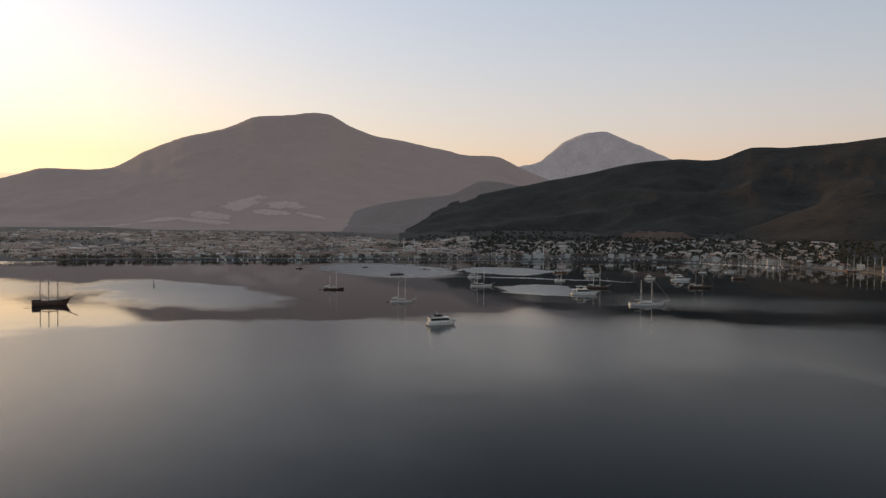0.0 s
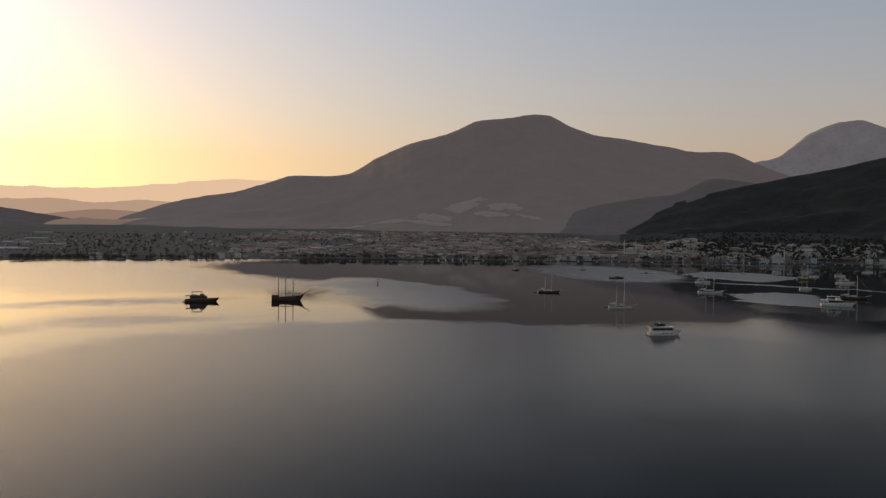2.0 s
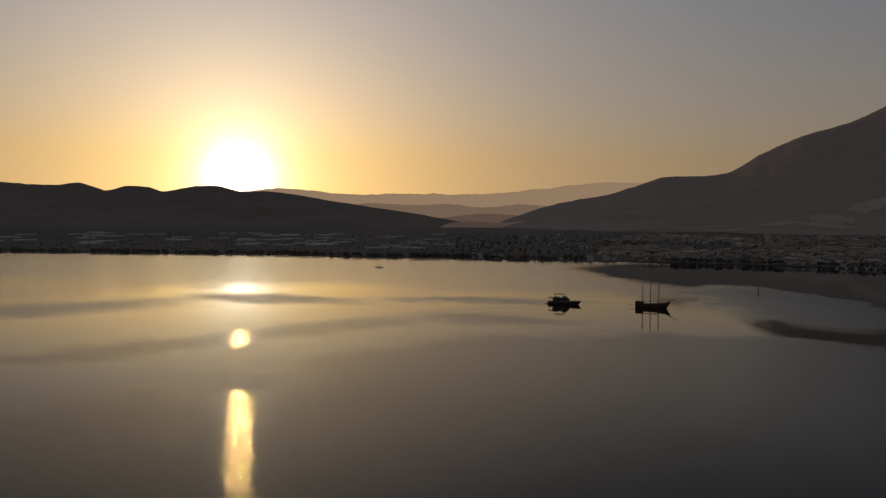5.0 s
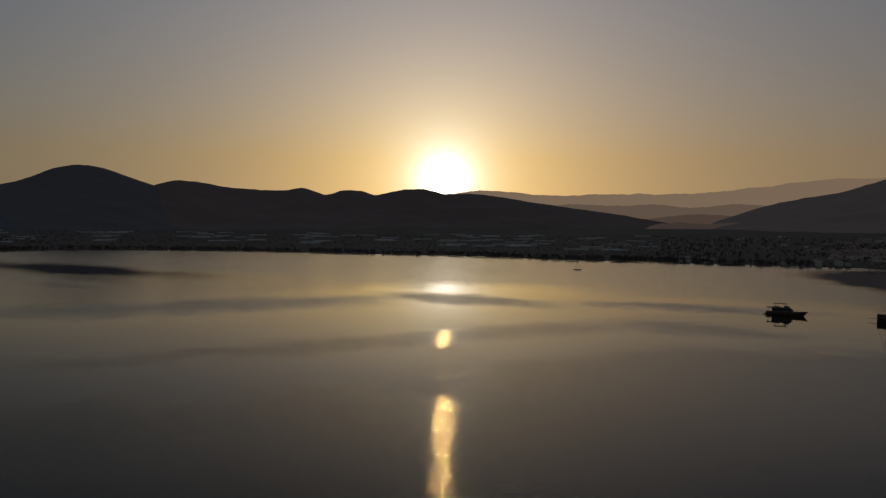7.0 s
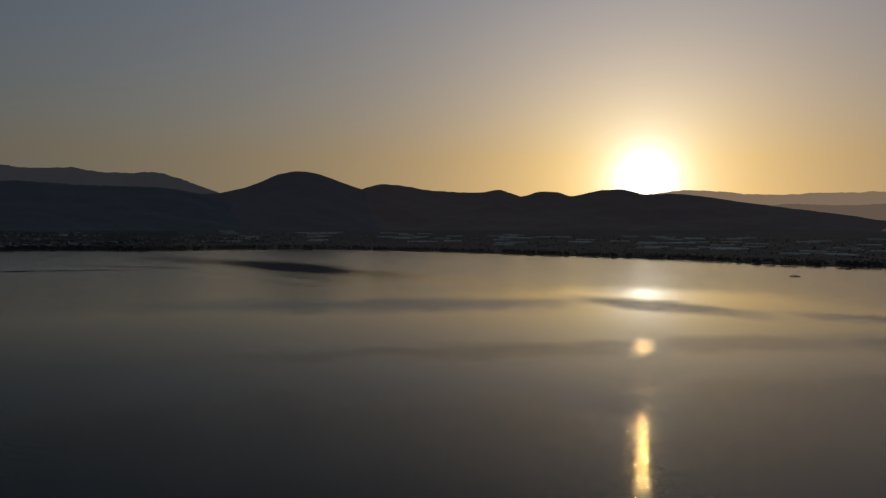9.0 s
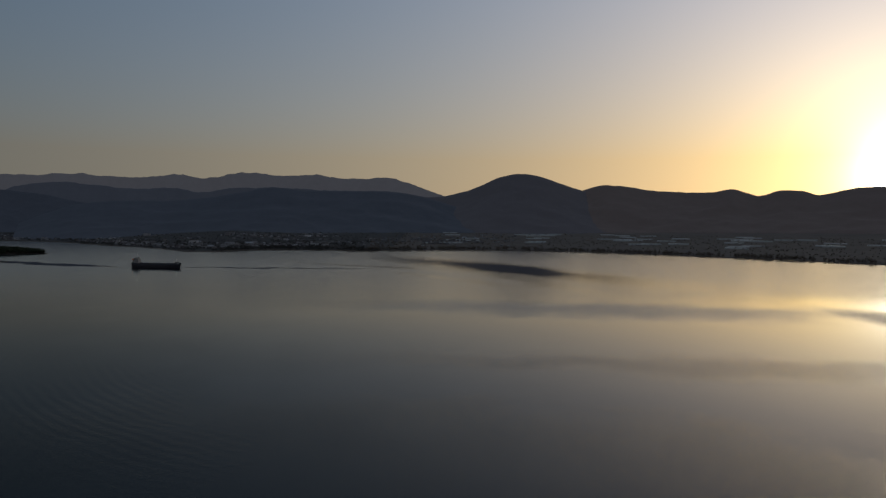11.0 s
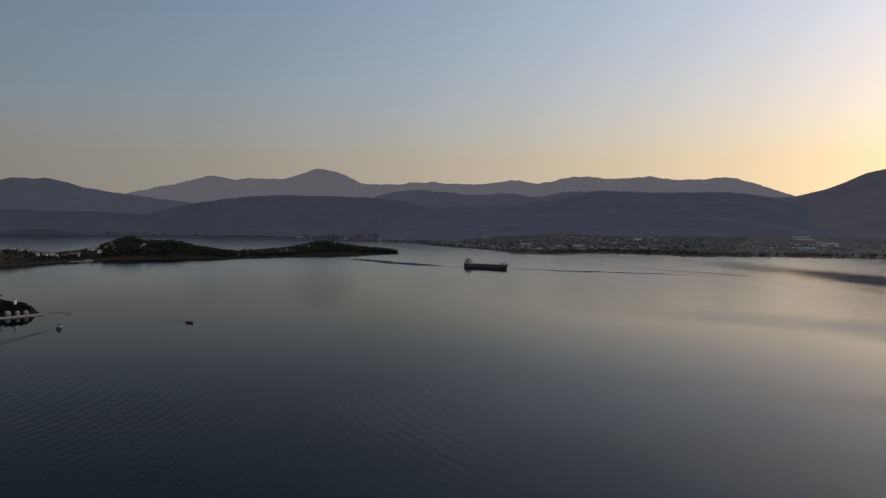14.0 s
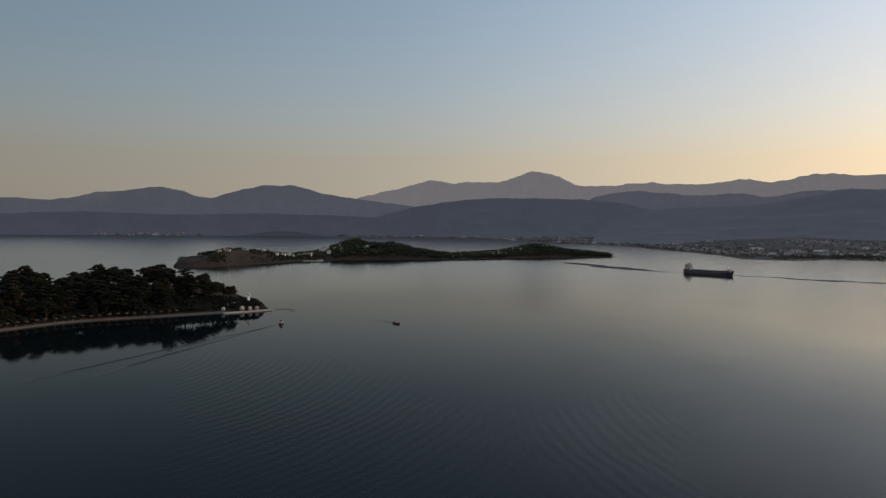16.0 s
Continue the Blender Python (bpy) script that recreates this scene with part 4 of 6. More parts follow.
def build_pirate_ship(label, L, at):
    """A dark wooden three-masted excursion ship with a high stern and yards."""
    B, fb = L * 0.27, L * 0.125
    t = thing("sailing_ship", label, "ship", "boats at anchor in the bay", at)
    bm = bmesh.new()
    rows = hull_mesh(bm, L, B, fb, 1.6, rake=0.12, boot=2, transom=0.72, sheer=0.75, stern_rise=0.55, fine=2.0, bulwark=0.9)
    part("hull", bm, [dark_hull, teak, dark_boot], t, "", True)
    d = deck_height(rows, 0.4) - 0.9
    bm = bmesh.new()
    box(bm, -L * 0.49, -L * 0.24, -B * 0.36, B * 0.36, d, d + 3.0, 0.95)
    cast = part("stern_castle", bm, dark_hull, t)
    for k in range(3):
        bm = bmesh.new()
        box(bm, -L * 0.495, -L * 0.48, -B * 0.26 + k * B * 0.19, -B * 0.26 + k * B * 0.19 + B * 0.13, d + 1.0, d + 2.0)
        part("stern_window", bm, tinted_glass, cast)
    for side in (-1, 1):
        for k in range(5):
            bm = bmesh.new()
            s = 0.3 + 0.1 * k
            w = float(np.interp(s, [r[0] for r in rows], [r[2] for r in rows]))
            box(bm, -L / 2 + s * L - 0.4, -L / 2 + s * L + 0.4, side * w - 0.08, side * w + 0.08, fb * 0.5, fb * 0.5 + 0.7)
            part("gun_port", bm, varnish, t)
    bm = bmesh.new()
    box(bm, -L * 0.2, L * 0.24, -B * 0.36, B * 0.36, d + 2.9, d + 3.05)
    aw = part("deck_canopy", bm, canvas_pale, t)
    for x in (-L * 0.19, 0, L * 0.22):
        for y in (-B * 0.34, B * 0.34):
            bm = bmesh.new()
            rod(bm, (x, y, d), (x, y, d + 2.9), 0.07, n=5)
            part("canopy_post", bm, spar_wood, aw)
    for x, top in ((L * 0.24, L * 0.86), (-L * 0.02, L * 1.02), (-L * 0.27, L * 0.84)):
        m = mast(t, x, d, top, 0.26, spar_wood, beam=B, spreaders=0)
        for k, z in enumerate((0.55, 0.78)):
            bm = bmesh.new()
            zz = d + (top - d) * z
            half = B * (0.62 - 0.2 * k)
            rod(bm, (x + 0.25, -half, zz), (x + 0.25, half, zz), 0.12, 0.12, 6)
            yard = part("yard", bm, spar_wood, m)
            bm = bmesh.new()
            rod(bm, (x + 0.25, -half * 0.9, zz + 0.22), (x + 0.25, half * 0.9, zz + 0.22), 0.2, 0.2, 6)
            part("furled_sail", bm, canvas_pale, yard)
        bm = bmesh.new()
        lathe(bm, [(0.5, 0), (0.75, 0.8), (0.7, 0.85)], 10, (x, 0, d + (top - d) * 0.66))
        part("crows_nest", bm, spar_wood, m)
    bm = bmesh.new()
    rod(bm, (L * 0.5, 0, rows[-1][3] - 0.4), (L * 0.84, 0, rows[-1][3] + L * 0.14), 0.45, 0.22, 7)
    sp = part("bowsprit", bm, spar_wood, t)
    bm = bmesh.new()
    for x0, z0, x1, z1 in ((0.82, rows[-1][3] + L * 0.13, 0.24, L * 0.84), (0.24, L * 0.84, -0.02, L * 0.98), (-0.02, L * 0.98, -0.27, L * 0.82), (-0.27, L * 0.82, -0.49, fb * 1.5), (0.6, rows[-1][3] + L * 0.06, 0.24, L * 0.6)):
        rod(bm, (x0 * L, 0, z0), (x1 * L, 0, z1), 0.06, n=3)
    part("stay", bm, spar_wood, sp)
    bm = bmesh.new()
    box(bm, -L * 0.72, -L * 0.48, -0.45, 0.45, fb * 0.55, fb * 0.55 + 0.2)
    part("gangway", bm, spar_wood, t)
    rail(t, rows, L, 0.02, 0.95, spar_wood, 0.7)
    return t


def build_cargo_ship(label, L, at):
    B, fb = L * 0.155, 6.8
    t = thing("cargo_ship", label, "ship", at=at)
    bm = bmesh.new()
    rows = hull_mesh(bm, L, B, fb, 2.0, rake=0.035, boot=2, transom=0.9, sheer=0.22, stern_rise=0.1, fine=4.5, bulwark=0.9, n=22)
    part("hull", bm, [navy_hull, rubber_grey, red_boot], t, "", True)
    d = fb - 0.9
    bm = bmesh.new()
    box(bm, -L * 0.49, -L * 0.35, -B * 0.44, B * 0.44, d, d + 2.6)
    box(bm, -L * 0.475, -L * 0.37, -B * 0.36, B * 0.36, d + 2.6, d + 5.0)
    box(bm, -L * 0.455, -L * 0.38, -B * 0.3, B * 0.3, d + 5.0, d + 7.2)
    box(bm, -L * 0.45, -L * 0.385, -B * 0.48, B * 0.48, d + 7.2, d + 7.5)
    box(bm, -L * 0.445, -L * 0.388, -B * 0.26, B * 0.26, d + 7.5, d + 9.3, 0.92)
    sup = part("superstructure", bm, grey_paint, t, "grey stepped superstructure with the bridge")
    for k in range(5):
        bm = bmesh.new()
        y = -B * 0.42 + k * B * 0.17
        box(bm, -L * 0.39, -L * 0.3865, y * 0.58, y * 0.58 + B * 0.085, d + 8.1, d + 8.9)
        part("bridge_window", bm, tinted_glass, sup)
    for lv in range(3):
        for side in (-1, 1):
            for k in range(3):
                bm = bmesh.new()
                x = -L * 0.455 + k * L * 0.032
                w = B * (0.44, 0.36, 0.3)[lv]
                box(bm, x, x + 0.9, side * w - 0.04, side * w + 0.04, d + 1.0 + 2.4 * lv, d + 1.9 + 2.4 * lv)
                part("window", bm, tinted_glass, sup)
    bm = bmesh.new()
    box(bm, -L * 0.485, -L * 0.458, -B * 0.13, B * 0.13, d + 2.6, d + 8.6, 0.85)
    part("funnel", bm, navy_hull, t)
    bm = bmesh.new()
    rod(bm, (-L * 0.41, 0, d + 9.2), (-L * 0.41, 0, d + 15.0), 0.25, 0.12, 6)
    rod(bm, (-L * 0.41, -1.8, d + 13), (-L * 0.41, 1.8, d + 13), 0.1, n=5)
    rod(bm, (-L * 0.415, -1.2, d + 9.2), (-L * 0.41, 0, d + 13.5), 0.1, n=5)
    rod(bm, (-L * 0.415, 1.2, d + 9.2), (-L * 0.41, 0, d + 13.5), 0.1, n=5)
    part("signal_mast", bm, white_paint, t)
    for k in range(6):
        bm = bmesh.new()
        x = -L * 0.31 + k * L * 0.115
        box(bm, x, x + L * 0.11, -B * 0.36, B * 0.36, d, d + 1.7, 0.98)
        part("hatch_cover", bm, rubber_grey, t)
    bm = bmesh.new()
    box(bm, L * 0.39, L * 0.5, -B * 0.24, B * 0.24, fb - 0.4, fb + 2.2, 0.9)
    part("forecastle", bm, grey_paint, t)
    bm = bmesh.new()
    rod(bm, (L * 0.43, 0, fb), (L * 0.43, 0, fb + 7.5), 0.25, 0.14, 6)
    rod(bm, (L * 0.43, -1.2, fb + 4.6), (L * 0.43, 1.2, fb + 4.6), 0.09, n=5)
    part("foremast", bm, white_paint, t)
    bm = bmesh.new()
    box(bm, L * 0.4, L * 0.47, -B * 0.2, B * 0.2, fb + 2.1, fb + 3.0, 0.9)
    part("windlass", bm, rubber_grey, t)
    bm = bmesh.new()
    m = Matrix.Translation((-L * 0.49, 0, d + 5.2)) @ Matrix.Rotation(radians(28), 4, "Y")
    box(bm, -2.6, 2.6, -1.1, 1.1, -0.9, 1.1, 0.85, m=m)
    part("lifeboat", bm, orange_paint, t, "orange lifeboat on its stern ramp")
    rail(t, rows, L, 0.18, 0.97, steel, 0.9)
    return t


def heading(x, y, deg, z=0):
    return pose(x, y, z, 0, 0, deg)


# ================= boats at anchor =================
build_motor_yacht("white motor yacht with a dark canvas top at anchor", 20.5, heading(-1, 513, 22), True)
build_gulet("white two-masted gulet with pale masts at anchor", 20.5, white_paint, dark_boot, cream_paint, spar_pale, heading(-38, 668, 12), mast_top=22)
build_gulet("weathered dark wooden two-masted gulet at anchor", 22, dark_hull, dark_boot, cream_paint, spar_pale, heading(-121, 790, 14), mast_top=20)
build_gulet("long white two-masted gulet with a dark awning at anchor", 32, white_paint, dark_boot, white_paint, spar_pale, heading(189, 660, 4), mast_top=26.5)
build_gulet("white and red two-masted gulet at anchor", 25, white_paint, red_boot, varnish, spar_pale, heading(46, 857, 8), mast_top=25)
build_motor_yacht("small white motor yacht moored beyond a gulet", 18, heading(45, 1013, 8))
build_motor_yacht("large white motor yacht at anchor", 27, heading(151, 761, 6))
build_gulet("dark-hulled two-masted gulet at anchor", 24, dark_hull, red_boot, varnish, spar_pale, heading(183, 846, 0), mast_top=25)
build_motor_yacht("white motor yacht anchored off the town", 22, heading(225, 1078, 6))
build_gulet("dark brown two-masted gulet with tall masts at anchor", 25, dark_hull, dark_boot, varnish, spar_wood, heading(312, 867, -4), mast_top=27)
build_motor_yacht("white motor yacht near the marina", 25, heading(330, 990, 4))
build_motor_yacht("small white motor yacht with a tall flybridge", 15, heading(296, 1018, 14))
build_tour_boat("dark tour boat catching the first sunlight", 19, heading(-67, 1043, 8), dark_hull, canvas_dark)
build_tour_boat("dark low tour boat off the marina", 20, heading(426, 1026, 2), dark_hull, varnish)
build_gulet("small wooden two-masted gulet anchored off the town", 20, varnish, dark_boot, cream_paint, spar_pale, heading(187, 1139, 5), mast_top=22)
build_tour_boat("small white cabin boat at anchor", 13, heading(157, 955, 6), white_paint, white_paint)
build_pirate_ship("dark wooden three-masted pirate-style tour ship at anchor", 26, heading(-335, 608, 24))
# hull and body painted dark in place of backlight
build_motor_yacht("motor yacht on the golden water, its backlit silhouette painted dark", 27, heading(-400, 570, 30), hull_mat=dark_hull, body=silhouette_paint)
build_sailboat("small sailing boat anchored far out in the sun glow", 13, heading(-933, 781, 55), white_paint)
build_tour_boat("small dark boat near the far shore", 11, heading(-1095, 1010, 60), dark_hull, canvas_dark)
for x, y, deg, L, kind in ((-235, 1170, 5, 11, 0), (-133, 1222, 10, 9, 0), (31, 1141, 0, 11, 0), (-59, 1311, 8, 12, 1), (114, 1235, 4, 12, 2), (169, 1281, 0, 13, 2), (210, 1204, 6, 13, 2), (253, 1244, 3, 15, 2),
                           (319, 1368, -4, 15, 2), (326, 1258, 5, 12, 2), (319, 1192, 3, 12, 1), (408, 1327, -3, 16, 2), (354, 1112, 8, 11, 2), (430, 1181, 0, 13, 1), (474, 1251, -6, 12, 1), (429, 1098, -5, 10, 0), (478, 1189, 2, 15, 2)):
    if kind == 0:
        build_tour_boat("small dark motor boat on a mooring", L, heading(x, y, deg), dark_hull, canvas_pale)
    elif kind == 1:
        build_sailboat("white sailing yacht on a mooring", L, heading(x, y, deg), white_paint)
    else:
        build_tour_boat("pale cabin boat lit by the first sun", L, heading(x, y, deg), white_paint, canvas_pale)
# a low raft and the marker buoys
raft = thing("raft", "low dark floating raft on the bay", "raft", at=heading(-30, 1176, 10))
bm = bmesh.new()
box(bm, -9, 9, -3, 3, -0.3, 0.55, 0.96)
part("deck", bm, varnish, raft)
bm = bmesh.new()
box(bm, -2, 2, -1.4, 1.4, 0.55, 2.4, 0.9)
part("hut", bm, varnish, raft)
for x, y, h, col in ((-327, 808, 7.5, dark_hull), (15, 1251, 3.5, white_paint)):
    b = thing("marker_buoy", "tall marker buoy floating upright in the bay", "buoy", "marker buoys", heading(x, y, 0))
    bm = bmesh.new()
    lathe(bm, [(0.3, -0.6), (1.3, -0.3), (1.4, 0.5), (0.9, 0.9)], 14)
    part("float", bm, col, b)
    bm = bmesh.new()
    lathe(bm, [(0.55, 0.9), (0.2, h * 0.75), (0.5, h * 0.78), (0.1, h)], 10)
    part("tower", bm, col, b)

build_cargo_ship("dark blue cargo ship with a white stern superstructure at anchor", 74, heading(-1064, -431, 87))

# ================= small craft under way =================
skiff = thing("cabin_boat", "small dark cabin boat running along the point", "boat", at=heading(-338, -332, 229))
bm = bmesh.new()
rows = hull_mesh(bm, 7.5, 2.6, 0.9, 0.4, rake=0.07, boot=2, transom=0.85, bulwark=0.2)
part("hull", bm, [dark_hull, teak, dark_boot], skiff, "", True)
bm = bmesh.new()
box(bm, -1.2, 1.2, -0.9, 0.9, 0.7, 2.1, 0.9)
part("cabin", bm, white_paint, skiff)
bm = bmesh.new()
box(bm, -2.6, 1.5, -1.1, 1.1, 2.2, 2.32)
part("roof", bm, canvas_dark, skiff)
fishing = thing("fishing_boat", "small dark open fishing boat with a faint wake", "boat", at=heading(-400, -288, 94))
bm = bmesh.new()
hull_mesh(bm, 6.0, 2.0, 0.8, 0.3, rake=0.07, boot=2, transom=0.8, bulwark=0.35)
part("hull", bm, [dark_hull, teak, dark_boot], fishing, "", True)
bm = bmesh.new()
box(bm, -2.9, -2.5, -0.25, 0.25, 0.4, 1.4)
part("outboard_motor", bm, dark_hull, fishing)
bm = bmesh.new()
box(bm, -1.0, 0.2, -0.7, 0.7, 0.4, 1.3, 0.8)
part("cabin", bm, dark_hull, fishing)


# ================= wakes on the water =================
def build_wake(label, lines, width, height):
    """Low crests of water trailing behind a boat: each line runs from near the boat to far behind it."""
    verts, faces = [], []
    for (x0, y0), (x1, y1), grow in lines:
        n = 40
        d = Vector((x1 - x0, y1 - y0, 0))
        side = Vector((-d.y, d.x, 0)).normalized()
        base = len(verts)
        for i in range(n + 1):
            s = i / n
            p = Vector((x0, y0, 0)) + d * s + side * (1.2 * noise.noise((s * 9, x1, 0)) + 6 * grow * s * s)
            w = width * (0.5 + 1.6 * s)
            h = height * (1 - s) ** 0.7 * (0.75 + 0.5 * noise.noise((s * 30, y1, 2))) * min(1, s * 12 + 0.1)
            for k, z in ((-1, -0.02), (-0.4, 0.4 * h), (0, h), (0.5, 0.3 * h), (1, -0.02)):
                q = p + side * w * k
                verts.append((q.x, q.y, z + 0.012))
        for i in range(n):
            for j in range(4):
                a = base + i * 5 + j
                faces.append((a, a + 5, a + 6, a + 1))
    tagged(mesh_object("wake", verts, faces, sea_mat, True), label, "wake", kind="structure")


build_wake("long low wake trailing behind the cabin boat", [((-336, -331), (-150, -228), 0.4), ((-333, -330), (-175, -222), 0.9)], 1.1, 0.3)
build_wake("faint arms of the cabin boat's wake fanning out", [((-337, -328), (-290, -180), 0.5), ((-336, -329), (-252, -150), -0.6)], 1.0, 0.1)
build_wake("short faint wake behind the fishing boat", [((-400, -292), (-396, -326), 0.1), ((-401, -292), (-403, -318), -0.2)], 0.6, 0.16)

# ================= town, plain and shores =================
def island_colours(name, pairs, scale=3.0, rough=0.85, quarter=0.0):
    """A surface whose colour changes from piece to piece of one mesh: each separate piece takes one tone of the ramp."""
    m = bpy.data.materials.new(name)
    m.use_nodes = True
    t = m.node_tree
    bsdf = t.nodes["Principled BSDF"]
    bsdf.inputs["Roughness"].default_value, bsdf.inputs["Specular IOR Level"].default_value = rough, 0.12
    geo = t.nodes.new("ShaderNodeNewGeometry")
    ramp = t.nodes.new("ShaderNodeValToRGB")
    ramp.color_ramp.interpolation = "LINEAR"
    while len(ramp.color_ramp.elements) < len(pairs):
        ramp.color_ramp.elements.new(0.5)
    for i, c in enumerate(pairs):
        ramp.color_ramp.elements[i].position = i / (len(pairs) - 1)
        ramp.color_ramp.elements[i].color = (*c, 1)
    t.links.new(geo.outputs["Random Per Island"], ramp.inputs[0])
    grime = node(t, "ShaderNodeTexNoise", Scale=1 / scale, Detail=5, Roughness=0.65)
    t.links.new(geo.outputs["Position"], grime.inputs["Vector"])
    mix = t.nodes.new("ShaderNodeMix")
    mix.data_type, mix.blend_type = "RGBA", "MULTIPLY"
    mix.inputs["Factor"].default_value = 0.8
    soft = t.nodes.new("ShaderNodeValToRGB")
    soft.color_ramp.elements[0].color, soft.color_ramp.elements[0].position = (0.55, 0.54, 0.52, 1), 0.3
    soft.color_ramp.elements[1].color, soft.color_ramp.elements[1].position = (1, 1, 1, 1), 0.65
    t.links.new(grime.outputs["Fac"], soft.inputs[0])
    t.links.new(ramp.outputs[0], mix.inputs[6])
    t.links.new(soft.outputs[0], mix.inputs[7])
    tone = mix.outputs[2]
    if quarter:
        # whole quarters of the town are paler or duller than others
        wide = node(t, "ShaderNodeTexNoise", Scale=1 / quarter, Detail=3, Roughness=0.6)
        t.links.new(geo.outputs["Position"], wide.inputs["Vector"])
        hsv = t.nodes.new("ShaderNodeHueSaturation")
        t.links.new(tone, hsv.inputs["Color"])
        t.links.new(calc(t, "ADD", calc(t, "MULTIPLY", wide.outputs["Fac"], 1.7), 0.15), hsv.inputs["Value"])
        tone = hsv.outputs[0]
    t.links.new(tone, bsdf.inputs["Base Color"])
    return m


town_wall = island_colours("rendered_walls", [(0.46, 0.37, 0.31), (0.54, 0.44, 0.375), (0.38, 0.3, 0.25), (0.82, 0.74, 0.66), (0.48, 0.39, 0.33), (0.62, 0.53, 0.46)], quarter=150)
town_roof = island_colours("town_roofs", [(0.34, 0.215, 0.165), (0.4, 0.265, 0.21), (0.52, 0.44, 0.39), (0.35, 0.235, 0.185), (0.45, 0.37, 0.325), (0.62, 0.55, 0.5)], quarter=150)
# white houses, their walls made paler still for the sunlight on them
pale_wall = island_colours("whitewashed_walls", [(0.62, 0.56, 0.5), (0.8, 0.75, 0.69), (0.5, 0.44, 0.38), (0.82, 0.79, 0.74), (0.6, 0.5, 0.42), (0.78, 0.72, 0.65)], quarter=150)
# town tones made duller and bluer: the far shore's haze put into the colour
far_wall = island_colours("hazed_shore_walls", [(0.2, 0.195, 0.2), (0.26, 0.255, 0.265), (0.17, 0.165, 0.17), (0.5, 0.5, 0.53), (0.22, 0.215, 0.22), (0.32, 0.315, 0.33)], quarter=150)
far_roof = island_colours("hazed_shore_roofs", [(0.14, 0.115, 0.105), (0.19, 0.165, 0.16), (0.3, 0.295, 0.31), (0.15, 0.125, 0.118), (0.22, 0.21, 0.215), (0.48, 0.48, 0.51)], quarter=150)
foliage = island_colours("foliage", [(0.02, 0.026, 0.015), (0.034, 0.04, 0.021), (0.026, 0.031, 0.017), (0.042, 0.045, 0.026)], 2.0, 0.9)
# leaf tones lightened and browned: haze over the plain mixed into the colour
grove = island_colours("plain_groves", [(0.13, 0.107, 0.088), (0.17, 0.14, 0.115), (0.145, 0.12, 0.099), (0.19, 0.155, 0.127)], 4.0, 0.95)
# garden leaves lightened for the town's haze in the same way
town_foliage = island_colours("town_gardens", [(0.12, 0.103, 0.082), (0.16, 0.136, 0.11), (0.135, 0.115, 0.092), (0.19, 0.16, 0.13)], 3.0, 0.95)
hill_foliage = island_colours("hillside_foliage", [(0.04, 0.037, 0.027), (0.06, 0.054, 0.04), (0.048, 0.044, 0.032), (0.075, 0.067, 0.05)], 3.0, 0.95)
# leaves dulled in their colour for the far shore's haze
far_foliage = island_colours("hazed_shore_foliage", [(0.055, 0.051, 0.046), (0.075, 0.068, 0.062), (0.062, 0.057, 0.051), (0.09, 0.082, 0.074)], 4.0, 0.95)
# near-black tones: the shade over the headland is put into the colour
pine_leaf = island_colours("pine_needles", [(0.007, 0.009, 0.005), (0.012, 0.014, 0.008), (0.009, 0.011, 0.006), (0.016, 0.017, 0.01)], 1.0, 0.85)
bark = material("bark", (0.13, 0.085, 0.055), (0.07, 0.05, 0.035), 0.6, 0.95, bump=0.7, bump_scale=0.2)
wall_white = material("white_render", (0.72, 0.7, 0.66), (0.55, 0.52, 0.47), 2.5, 0.9, vary=0.12)
wall_ochre = material("ochre_render", (0.44, 0.385, 0.32), (0.33, 0.285, 0.235), 2.5, 0.9, vary=0.12)
wall_grey = material("grey_render", (0.4, 0.38, 0.36), (0.28, 0.27, 0.26), 2.5, 0.9, vary=0.12)
tile_roof = material("terracotta_roof", (0.24, 0.13, 0.095), (0.16, 0.09, 0.07), 1.2, 0.85, vary=0.15)
concrete = material("concrete", (0.42, 0.4, 0.37), (0.29, 0.275, 0.25), 3.0, 0.9)
quay_stone = material("quay_stone", (0.13, 0.125, 0.12), (0.085, 0.08, 0.078), 3.0, 0.9)
# sand darkened for the same shade
sand = material("beach_sand", (0.12, 0.096, 0.075), (0.085, 0.068, 0.053), 4.0, 0.95)
rock = material("shore_rock", (0.06, 0.05, 0.042), (0.03, 0.026, 0.023), 5.0, 0.95, bump=1.0, bump_scale=3)
scrub = material("scrub_ground", (0.022, 0.017, 0.0135), (0.009, 0.0095, 0.0075), 9.0, 0.95, bump=0.8, bump_scale=4)
island_ground = material("island_ground", (0.062, 0.046, 0.034), (0.022, 0.018, 0.0145), 12.0, 0.95, bump=0.8, bump_scale=4)
film = material("greenhouse_film", (0.42, 0.43, 0.42), (0.3, 0.31, 0.3), 4.0, 0.35)
cloth_orange = material("orange_cloth", (0.36, 0.16, 0.06), (0.28, 0.12, 0.05), 1.0, 0.85)
cloth_straw = material("straw_thatch", (0.1, 0.072, 0.048), (0.06, 0.045, 0.03), 0.8, 0.95)

rng = random.Random(11)


class Pile:
    """Collects many small pieces into the arrays of one mesh."""

    def __init__(self):
        self.v, self.f, self.m = [], [], []

    def add(self, verts, faces, mats):
        k = len(self.v)
        self.v += verts
        self.f += [tuple(i + k for i in f) for f in faces]
        self.m += mats

    def link(self, name, materials, label, category, kind="stuff"):
        me = bpy.data.meshes.new(name)
        me.from_pydata(self.v, [], self.f)
        for m in materials:
            me.materials.append(m)
        me.polygons.foreach_set("material_index", self.m)
        me.update()
        return tagged(new(name, me), label, category, kind=kind)


